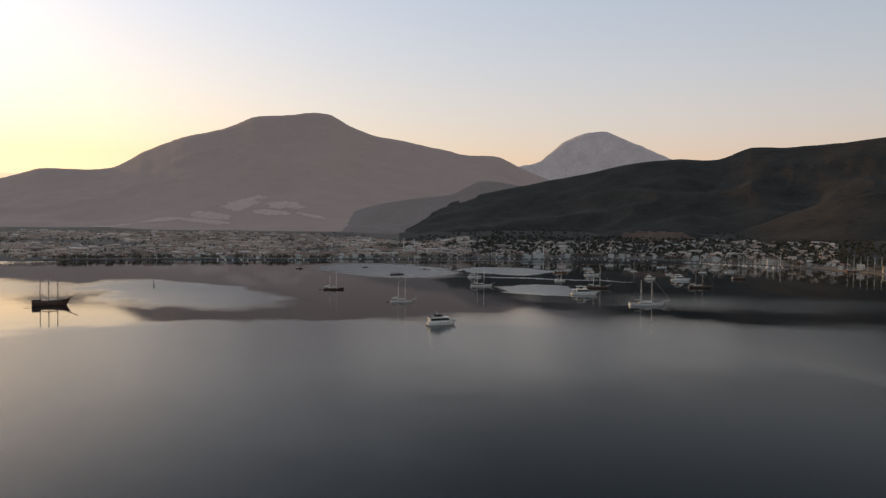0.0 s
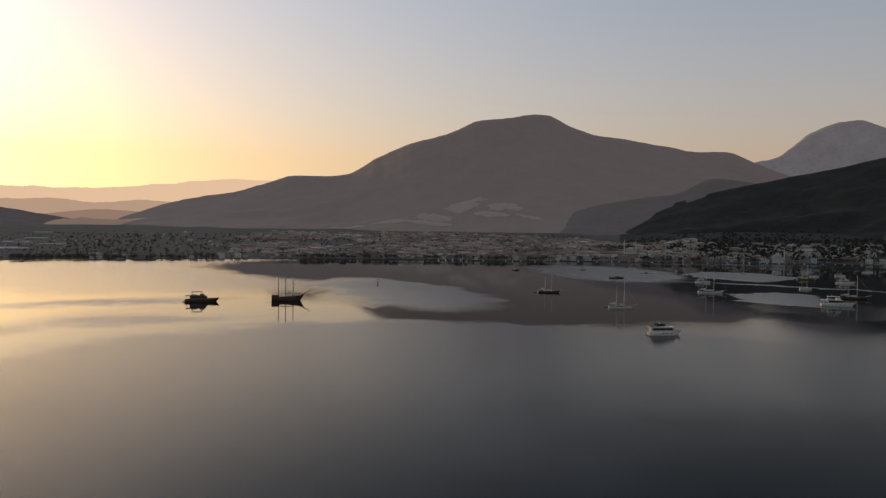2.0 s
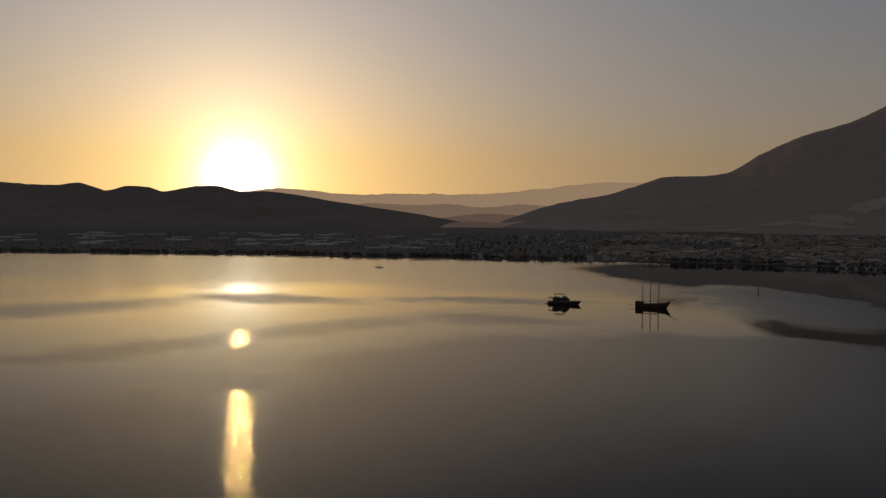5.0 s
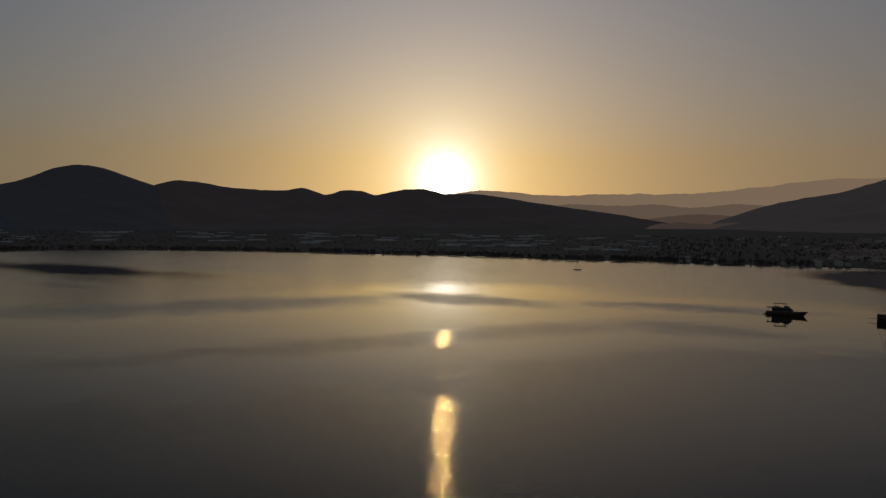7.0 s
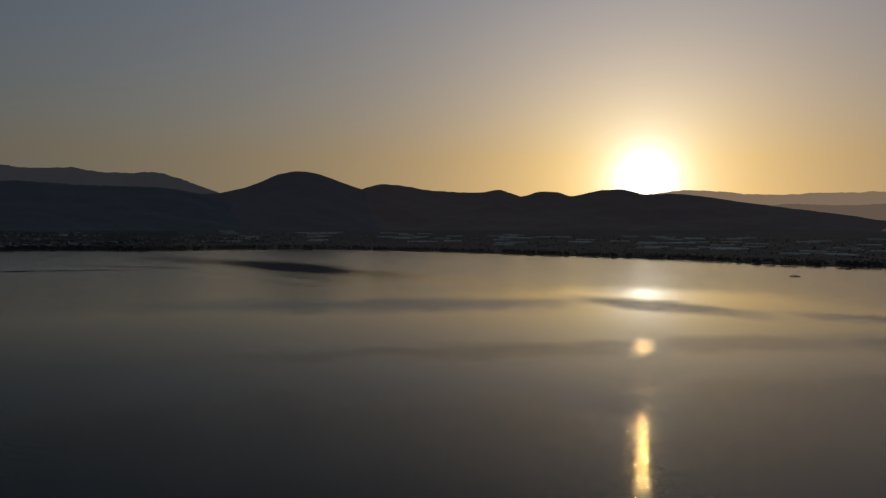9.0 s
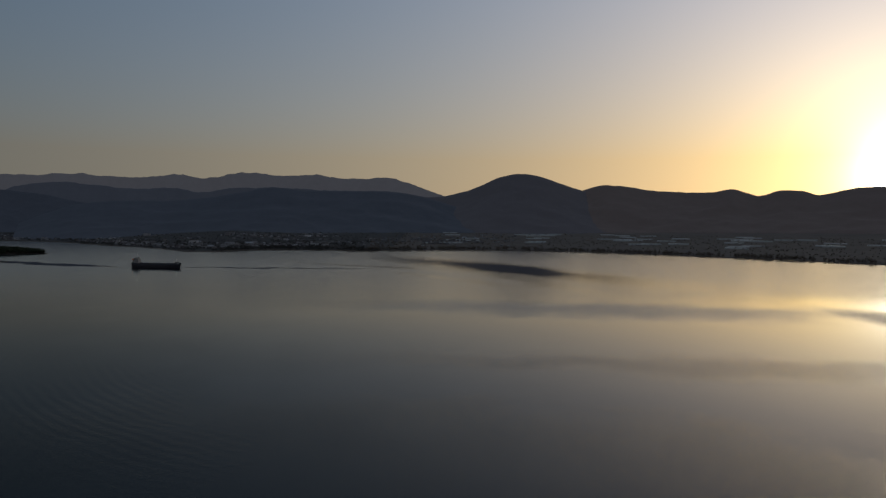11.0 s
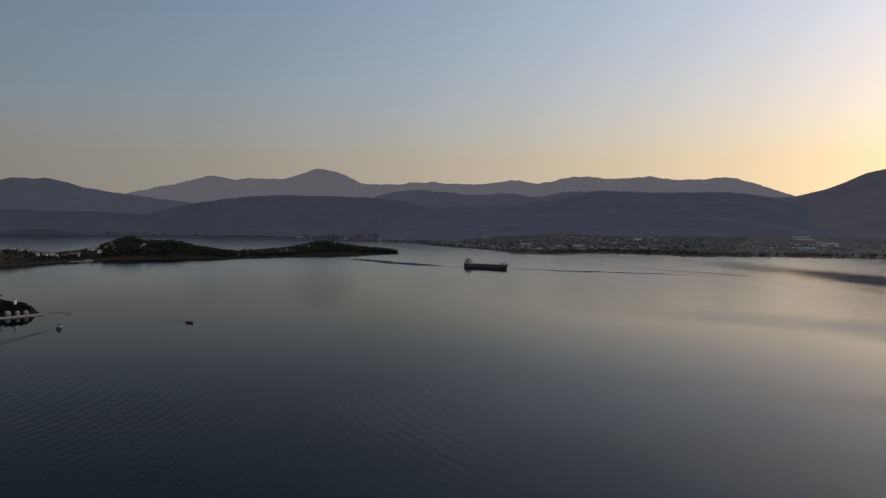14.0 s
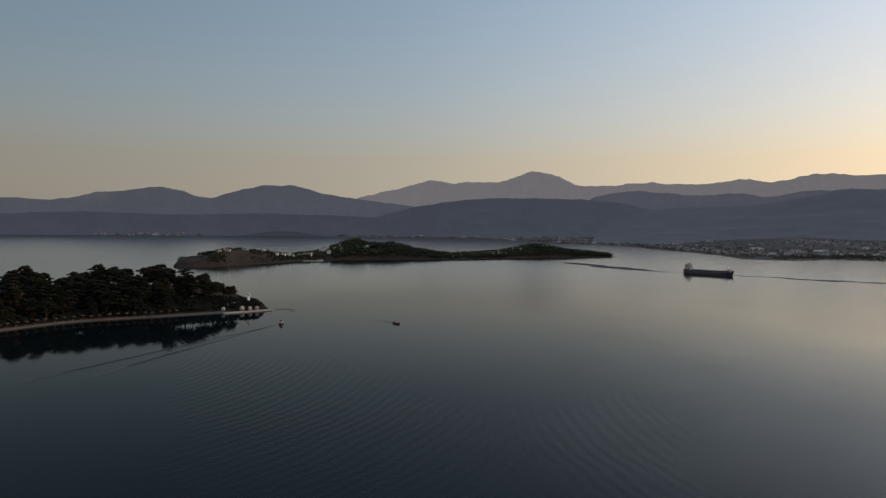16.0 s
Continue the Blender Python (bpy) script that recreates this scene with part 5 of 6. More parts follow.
def house_shape(x, y, z, w, d, h, turn, pitched=True, deep=4.0, windows=True):
    c, s = math.cos(turn), math.sin(turn)

    def at(a, b, zz):
        return (x + a * c - b * s, y + a * s + b * c, z + zz)
    v = [at(-w / 2, -d / 2, -deep), at(w / 2, -d / 2, -deep), at(w / 2, d / 2, -deep), at(-w / 2, d / 2, -deep),
         at(-w / 2, -d / 2, h), at(w / 2, -d / 2, h), at(w / 2, d / 2, h), at(-w / 2, d / 2, h)]
    f = [(0, 1, 5, 4), (1, 2, 6, 5), (2, 3, 7, 6), (3, 0, 4, 7)]
    m = [0, 0, 0, 0]
    o = 0.5
    if pitched:
        k = len(v)
        r = min(w, d) * 0.26
        v += [at(-w / 2 - o, -d / 2 - o, h), at(w / 2 + o, -d / 2 - o, h), at(w / 2 + o, d / 2 + o, h), at(-w / 2 - o, d / 2 + o, h), at(-w * 0.22, 0, h + r), at(w * 0.22, 0, h + r)]
        f += [(k, k + 1, k + 5, k + 4), (k + 2, k + 3, k + 4, k + 5), (k + 1, k + 2, k + 5), (k + 3, k, k + 4), (k + 3, k + 2, k + 1, k)]
        m += [1] * 5
    else:
        k = len(v)
        v += [at(a * (w / 2 + 0.15), b * (d / 2 + 0.15), h + e) for e in (0, 0.7) for a, b in ((-1, -1), (1, -1), (1, 1), (-1, 1))]
        f += [(k + 4, k + 5, k + 6, k + 7), (k, k + 1, k + 5, k + 4), (k + 1, k + 2, k + 6, k + 5), (k + 2, k + 3, k + 7, k + 6), (k + 3, k, k + 4, k + 7)]
        m += [1] * 5
    # dark window strips a little proud of two sides
    for lv in range(int(h // 3) if windows else 0):
        for side in (-1, 1):
            for q in range(2 if w < 11 else 3):
                n = 2 if w < 11 else 3
                a = (q - (n - 1) / 2) * w / n
                k = len(v)
                yb = side * (d / 2 + 0.06)
                v += [at(a - w * 0.11, yb, lv * 3 + 1.0), at(a + w * 0.11, yb, lv * 3 + 1.0), at(a + w * 0.11, yb, lv * 3 + 2.2), at(a - w * 0.11, yb, lv * 3 + 2.2)]
                f += [(k, k + 1, k + 2, k + 3) if side < 0 else (k + 3, k + 2, k + 1, k)]
                m += [2]
    return v, f, m


OCTA = ([(1, 0, 0), (-1, 0, 0), (0, 1, 0), (0, -1, 0), (0, 0, 1), (0, 0, -1)],
        [(0, 2, 4), (2, 1, 4), (1, 3, 4), (3, 0, 4), (2, 0, 5), (1, 2, 5), (3, 1, 5), (0, 3, 5)])


def tuft(pile, x, y, z, r, flat=0.7, mat=0):
    """One clump of leaves: a small uneven eight-sided lump."""
    a = rng.random() * 6.28
    c, s = math.cos(a), math.sin(a)
    vs = []
    for px, py, pz in OCTA[0]:
        k = r * (0.65 + 0.7 * rng.random())
        lx, ly = px + 0.3 * (rng.random() - 0.5), py + 0.3 * (rng.random() - 0.5)
        vs.append((x + (lx * c - ly * s) * k, y + (lx * s + ly * c) * k, z + (pz * flat + 0.2 * (rng.random() - 0.5)) * k))
    pile.add(vs, OCTA[1], [mat] * 8)


def small_tree(pile, x, y, z, h, narrow=False):
    w = h * (0.16 if narrow else 0.42)
    n = 5 if narrow else 6
    for k in range(n):
        if narrow:
            tuft(pile, x, y, z + h * (0.15 + 0.17 * k), w * (1.25 - 0.2 * k), 1.6)
        else:
            a, q = rng.random() * 6.28, rng.random() * w * 0.75
            tuft(pile, x + q * math.cos(a), y + q * math.sin(a), z + h * (0.42 + 0.38 * rng.random()), w * (0.5 + 0.3 * rng.random()), 0.8)


def on_land(az, r):
    return (*polar(az, r), land_z(az, r))


# ---- houses near the water: things of their own, with walls, roof and windows ----
def house_thing(kind, w, d, h, wall_mat, roof_mat, pitched, label):
    t = thing(kind, label, "house", "houses along the waterfront")
    bm = bmesh.new()
    box(bm, -w / 2, w / 2, -d / 2, d / 2, -3, h)
    part("wall", bm, wall_mat, t)
    bm = bmesh.new()
    if pitched:
        o = 0.5
        v = [bm.verts.new(p) for p in ((-w / 2 - o, -d / 2 - o, h), (w / 2 + o, -d / 2 - o, h), (w / 2 + o, d / 2 + o, h), (-w / 2 - o, d / 2 + o, h), (-w * 0.25, 0, h + d * 0.26), (w * 0.25, 0, h + d * 0.26))]
        for f in ((0, 1, 5, 4), (2, 3, 4, 5), (1, 2, 5), (3, 0, 4), (3, 2, 1, 0)):
            bm.faces.new([v[i] for i in f])
    else:
        box(bm, -w / 2 - 0.25, w / 2 + 0.25, -d / 2 - 0.25, d / 2 + 0.25, h, h + 0.5)
        box(bm, -1.5, 1.5, -1.5, 1.5, h + 0.5, h + 2.3)
    part("roof", bm, roof_mat, t)
    floors, n = max(1, int(h // 3)), max(2, int(w // 4))
    bm = bmesh.new()
    box(bm, -0.75, 0.75, -0.06, 0.06, 0, 1.4)
    pane = part("window", bm, tinted_glass, t)
    first = True
    for lv in range(floors):
        for q in range(n):
            for yb in (-d / 2,):
                p = pane if first else new("window", pane.data)
                first = False
                p.parent = t
                p.location = ((q - (n - 1) / 2) * w / n, yb, lv * 3 + 0.9)
    return t


def scatter_houses():
    kinds = [
        house_thing("house", 8.5, 7, 5.4, wall_white, tile_roof, True, "white two-storey house with a terracotta roof by the waterfront"),
        house_thing("house", 7.5, 6.5, 3.6, wall_ochre, tile_roof, True, "small ochre house with a terracotta roof by the waterfront"),
        house_thing("apartment_block", 12, 9, 8.2, wall_white, concrete, False, "white flat-roofed apartment block behind the quay"),
        house_thing("apartment_block", 14, 9, 6.2, wall_grey, tile_roof, True, "grey apartment house with a tiled roof behind the quay"),
        house_thing("hotel", 22, 9, 8.2, wall_ochre, tile_roof, True, "long ochre hotel with a tiled roof facing the bay"),
    ]
    spots = []
    for az in np.arange(-33, 44, 0.42):
        for row in range(2):
            if rng.random() < (0.1 if az > -14 and az < 8 else 0.35 if az < 30 else 0.62):
                continue
            a = az + rng.uniform(-0.12, 0.12)
            r = shore_at(a) + 22 + row * 26 + rng.uniform(-5, 8)
            k = rng.choices(range(5), (4, 4, 2, 2, 1))[0]
            if k == 4 and row:
                k = 2
            spots.append((a, r, k))
    used = set()
    for a, r, k in spots:
        x, y, z = on_land(a, r)
        m = pose(x, y, z, 0, 0, a + rng.choice((0, 0, 0, 8, -8, 90)))
        if k not in used:
            kinds[k].matrix_basis = m
            used.add(k)
        else:
            copy_thing(kinds[k], m)


def scatter_town():
    town, far_town, old_town, trees, gardens, north, hillside = (Pile() for k in range(7))

    def put(a, r, big=0.12, zoff=0.0, zfun=None):
        x, y = polar(a, r)
        z = (zfun(a, r) if zfun else land_z(a, r)) + zoff
        u = rng.random()
        if u < big:
            w, d, h, p = rng.uniform(13, 26), rng.uniform(9, 12), rng.choice((5.5, 6.5, 8.0)), rng.random() < 0.35
        else:
            w, d, h, p = rng.uniform(5.5, 10.5), rng.uniform(4.5, 7), rng.choice((2.4, 2.8, 3.1, 4.2)), rng.random() < 0.7
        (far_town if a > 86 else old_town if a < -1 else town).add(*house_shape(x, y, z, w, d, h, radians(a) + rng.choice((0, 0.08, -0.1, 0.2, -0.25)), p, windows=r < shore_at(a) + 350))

    # the wide town at the mountain's foot, built in quarters with groves between, thinning towards the plain
    def built_up(a, r):
        x, y = polar(a, r)
        return noise.noise((x / 210, y / 330, 2.0)) + 0.6 * noise.noise((x / 80, y / 120, 6.0))

    for k in range(9000):
        a = rng.uniform(-2, 35)
        deep = 380 + 640 * min(1, max(0, (a - 2) / 9))
        u = rng.random() ** 1.15
        if built_up(a, shore_at(a) + 60 + deep * u) < -0.5 + 0.45 * u + 0.5 * max(0, (a - 27) / 8):
            continue
        put(a, shore_at(a) + 60 + deep * u, 0.09)
    for k in range(420):
        a = rng.uniform(30, 62)
        r = shore_at(a) + 60 + 1100 * rng.random()
        if rng.random() < (a - 30) / 45 or built_up(a, r) < 0:
            continue
        put(a, r, 0.04)
    # the old town climbing the hill above the harbour
    for k in range(900):
        a = rng.uniform(-29, 0)
        dense = 0.55 + 0.45 * math.sin(a * 0.9) * math.sin(a * 0.33 + 1)
        if rng.random() > dense + 0.25:
            continue
        depth = 330 if a < -17 else 260
        put(a, shore_at(a) + 70 + depth * rng.random() ** 1.3, 0.06)
    # the northern shore's villages
    for k in range(2600):
        a = rng.uniform(88, 133)
        r = shore_at(a) + 60 + 900 * rng.random() ** 1.2
        if built_up(a, r) < 0.12:
            continue
        put(a, r, 0.08)
    for k in range(170):
        a = rng.choice((rng.uniform(138, 143), rng.uniform(131, 137)))
        put(a, shore_at(a) + 25 + 70 * rng.random(), 0.75)
    # a pale string of buildings at the foot of the farthest shore
    for k in range(110):
        a = rng.choice((rng.uniform(156, 163.5), rng.uniform(157.5, 161.5), rng.uniform(141, 146)))
        put(a, rng.uniform(4266, 4288), 0.45, zfun=lambda a, r: 1.5 + 0.3 * (r - 4266))
    town.link("town_houses", [town_wall, town_roof, tinted_glass], "crowded pale houses with red and flat roofs", "houses")
    old_town.link("old_town_houses", [pale_wall, town_roof, tinted_glass], "whitewashed houses with red roofs climbing above the water", "houses")
    far_town.link("far_shore_houses", [far_wall, far_roof, tinted_glass], "haze-dulled blue-grey houses in villages along the northern shore", "houses")

    def grow(a, r, h, narrow=False):
        x, y = polar(a, r)
        small_tree(north if a > 99 else hillside if a < 3 else gardens if a < 6 or (a < 30 and r < shore_at(a) + 70) else trees, x, y, land_z(a, r) - 0.5, h, narrow)

    for k in range(2600):
        a = rng.uniform(-34, 6)
        grow(a, shore_at(a) + 40 + 380 * rng.random(), rng.uniform(5, 9), rng.random() < 0.1)
    for k in range(2600):
        a = rng.uniform(-34, 45)
        grow(a, shore_at(a) + 30 + (600 if a < 6 else 950) * rng.random() ** 1.1, rng.uniform(4, 9), rng.random() < 0.08)
    for k in range(3400):
        a = rng.uniform(40, 118)
        grow(a, shore_at(a) + 12 + 1150 * rng.random() ** 1.3, rng.uniform(3, 6), rng.random() < 0.05)
    for k in range(900):
        a = rng.uniform(34, 110)
        grow(a, shore_at(a) + 8 + 25 * rng.random(), rng.uniform(5, 12), rng.random() < 0.3)
    for k in range(1300):
        a = rng.uniform(96, 131)
        r = shore_at(a) + 10 + 420 * rng.random() ** 1.5
        if noise.noise((a * 0.8, r / 130, 4.0)) > -0.1:
            grow(a, r, rng.uniform(4, 7.5))
    trees.link("plain_groves", [grove], "haze-toned olive and fruit groves among houses and fields", "trees")
    hillside.link("hillside_trees", [hill_foliage], "dark trees and bushes between the houses on the slope", "trees")
    north.link("far_shore_trees", [far_foliage], "haze-dulled grey-green trees along the northern shore", "trees")
    gardens.link("garden_trees", [town_foliage], "dark garden trees among the houses by the shore", "trees")


# ---- single trees by the water ----
def tree_thing(h, label):
    t = thing("tree", label, "tree", "trees along the shore")
    bm = bmesh.new()
    rod(bm, (0, 0, -1), (0.1, 0, h * 0.45), h * 0.03, h * 0.02, 6)
    for k in range(4):
        a = k * 1.7
        rod(bm, (0.1, 0, h * 0.36), (math.cos(a) * h * 0.2, math.sin(a) * h * 0.2, h * 0.62), h * 0.014, h * 0.006, 4)
    part("trunk", bm, bark, t)
    p = Pile()
    for k in range(46):
        a, q, u = rng.random() * 6.28, h * 0.33 * rng.random() ** 0.6, rng.random()
        tuft(p, q * math.cos(a), q * math.sin(a), h * (0.42 + 0.52 * u) - q * 0.25, h * 0.085 * (0.7 + 0.6 * rng.random()))
    me = bpy.data.meshes.new("crown")
    me.from_pydata(p.v, [], p.f)
    me.materials.append(town_foliage)
    crown = new("crown", me)
    crown.parent = t
    return t


def scatter_shore_trees():
    made = [tree_thing(h, "leafy dark green tree by the waterfront") for h in (7, 9, 11)]
    first = set()
    for k in range(620):
        a = -32 + 80 * (k + rng.random()) / 620
        if noise.noise((a * 0.55, 3.7, 0)) + 0.5 * noise.noise((a * 2.3, 1.2, 0)) < 0.16:
            continue
        r = shore_at(a) + rng.uniform(7, 20)
        i = rng.randrange(3)
        m = pose(*on_land(a, r), 0, 0, rng.uniform(0, 360))
        if i in first:
            copy_thing(made[i], m)
        else:
            made[i].matrix_basis = m
            first.add(i)


# ---- quay, marina ----
def build_quay():
    az = np.linspace(-34, 30, 240)
    verts = []
    for a in az:
        r0 = shore_at(a)
        for r, z in ((r0 - 3.5, -2), (r0 - 3.5, 1.5), (r0 - 3.0, 1.75), (r0 + 9, 1.8), (r0 + 9.2, -1)):
            verts.append((*polar(a, r), z))
    tagged(mesh_object("quay", verts, grid_faces(len(az), 5), quay_stone), "grey concrete quay along the town's waterfront", "quay", kind="structure")
    for a0, a1, off_r in ((-25.5, -18.5, -42), (-26, -20, -80)):
        verts = []
        for a in np.linspace(a0, a1, 40):
            r0 = shore_at(a) + off_r
            for r, z in ((r0 - 1.5, -0.4), (r0 - 1.5, 0.6), (r0 + 1.5, 0.6), (r0 + 1.5, -0.4)):
                verts.append((*polar(a, r), z))
        tagged(mesh_object("pontoon", verts, grid_faces(40, 4), concrete), "long floating marina pontoon", "pontoon", kind="structure")


def fill_marina():
    base = build_sailboat("white sailing yacht moored at the marina pontoon", 13, heading(*polar(-19, shore_at(-19) - 52), -19), white_paint, "yachts in the marina")
    for off_r, a0, a1, n in ((-52, -25.4, -19.3, 26), (-90, -25.8, -20.3, 22)):
        for k in range(n):
            a = a0 + (a1 - a0) * k / n + rng.uniform(-0.1, 0.1)
            if rng.random() < 0.15:
                continue
            copy_thing(base, heading(*polar(a, shore_at(a) + off_r + rng.uniform(-2, 2)), a - 90 + rng.uniform(-4, 4)) @ Matrix.Scale(rng.uniform(0.75, 1.3), 4))
    motor = thing("motor_boat", "pale motor boat moored stern-to at the quay", "boat", "boats moored at the quay", heading(*polar(-16, shore_at(-16) - 12), -106))
    bm = bmesh.new()
    hull_mesh(bm, 10.5, 3.2, 1.1, 0.5, rake=0.08, boot=2, transom=0.85, bulwark=0.25)
    part("hull", bm, [white_paint, teak, dark_boot], motor, "", True)
    bm = bmesh.new()
    box(bm, -1.5, 2.6, -1.15, 1.15, 0.9, 2.5, 0.86)
    part("cabin", bm, white_paint, motor)
    bm = bmesh.new()
    box(bm, 2.2, 2.45, -0.9, 0.9, 1.5, 2.2)
    part("windscreen", bm, tinted_glass, motor)
    bm = bmesh.new()
    box(bm, -4.6, -1.5, -1.2, 1.2, 2.5, 2.62)
    part("awning", bm, canvas_pale, motor)
    for k in range(58):
        a = -16 + 34 * (k + 0.6 * rng.random()) / 58
        if rng.random() < 0.2:
            continue
        copy_thing(motor, heading(*polar(a, shore_at(a) - 10 - rng.uniform(0, 3)), a - 90 + rng.uniform(-9, 9)) @ Matrix.Scale(rng.uniform(0.7, 1.25), 4))
    big = build_gulet("wooden gulet with tall pale masts moored at the harbour", 24, varnish, dark_boot, varnish, spar_pale, heading(716, 1262, -120), mast_top=29)
    for k in range(7):
        copy_thing(big, heading(723 + 8 * k, 1255 - 7 * k, -118 + rng.uniform(-3, 3)))
    copy_thing(big, heading(648, 1370, -110))


# ---- mosque with minarets ----
def build_mosque(az, r, h, two):
    x, y, z = on_land(az, r)
    t = thing("mosque", "pale domed mosque with slender minarets among the houses", "mosque", at=pose(x, y, z, 0, 0, az))
    bm = bmesh.new()
    box(bm, -11, 11, -11, 11, -3, 9)
    part("prayer_hall", bm, wall_white, t)
    bm = bmesh.new()
    lathe(bm, [(8.5, 9)] + [(8.2 * math.cos(a), 10.5 + 7.5 * math.sin(a)) for a in np.linspace(0, 1.5, 8)], 20)
    part("dome", bm, concrete, t, "grey lead dome", True)
    for i, s in enumerate((-1, 1) if two else (1,)):
        bm = bmesh.new()
        lathe(bm, [(1.5, -3), (1.5, 8), (1.05, 9), (0.95, h * 0.62), (1.7, h * 0.64), (1.7, h * 0.67), (0.8, h * 0.68), (0.75, h * 0.82), (1.0, h * 0.83), (0.05, h)], 10, (s * 12.5, 8, 0))
        part("minaret", bm, wall_white, t)


# ---- greenhouses on the plain ----
def scatter_greenhouses():
    L, W = 60.0, 9.0
    base = thing("greenhouse", "long low greenhouse with pale plastic film on the plain", "greenhouse", "greenhouses on the plain")
    bm = bmesh.new()
    prev = None
    for i in range(9):
        a = math.pi * i / 8
        cur = [bm.verts.new((x, -W / 2 * math.cos(a), 1.6 + 2.2 * math.sin(a))) for x in (-L / 2, L / 2)]
        if prev:
            bm.faces.new((prev[0], prev[1], cur[1], cur[0]))
        prev = cur
    part("film_roof", bm, film, base)
    bm = bmesh.new()
    box(bm, -L / 2, L / 2, -W / 2, W / 2, -1, 1.6)
    part("side_wall", bm, film, base)
    for s in (-1, 1):
        bm = bmesh.new()
        box(bm, s * L / 2 - 0.1, s * L / 2 + 0.1, -1.2, 1.2, 0, 2.4)
        part("door", bm, concrete, base)
    first = True
    for k in range(85):
        c = rng.choice((48, 55, 59.5, 66, 71, 76, 80, 86, 93))
        a = rng.gauss(c, 1.3)
        r = shore_at(a) + 300 + 850 * rng.random()
        m = pose(*on_land(a, r), 0, 0, a + rng.choice((0, 0, 6, -7)))
        if first:
            base.matrix_basis = m
            first = False
        else:
            copy_thing(base, m)


scatter_houses()
scatter_town()
scatter_shore_trees()
build_quay()
fill_marina()
build_mosque(2.7, 1680, 38, True)
build_mosque(-7.6, 1660, 30, False)
scatter_greenhouses()

# ================= the wooded island =================
# along the island: bearing line of its front shore (x, y), depth behind it, height of its ground
ISLE = [(-506, -990, 60, 11), (-530, -975, 100, 19), (-575, -972, 130, 25), (-640, -1000, 120, 22), (-720, -1035, 110, 14), (-800, -1058, 120, 15), (-850, -1060, 150, 27), (-890, -1055, 170, 34),
        (-940, -1035, 165, 31), (-1000, -1000, 140, 22), (-1060, -975, 110, 8), (-1130, -965, 110, 8), (-1190, -955, 130, 10), (-1260, -945, 150, 20), (-1320, -932, 130, 27), (-1370, -920, 80, 13), (-1430, -902, 90, 8), (-1485, -888, 30, 1)]


def isle_point(u, v):
    """A point of the island: u along it, v from the front shore (0) to the back (1)."""
    k = np.linspace(0, 1, len(ISLE))
    x, y, d, h = (float(smooth_interp(u, k, [p[i] for p in ISLE])) for i in range(4))
    px, py = x - 0.42 * d * v, y - 0.9 * d * v
    rise = math.sin(math.pi * min(1, max(0, v))) ** 0.42
    ends = min(1, u / 0.012, (1 - u) / 0.03)
    z = h * rise * (0.85 + 0.3 * noise.noise((px / 60, py / 60, 0))) * (0.3 + 0.7 * ends) + 1.5 * noise.noise((px / 14, py / 14, 5)) * rise
    return px, py, z - (1.5 if v <= 0 or v >= 1 else 0) - 0.2


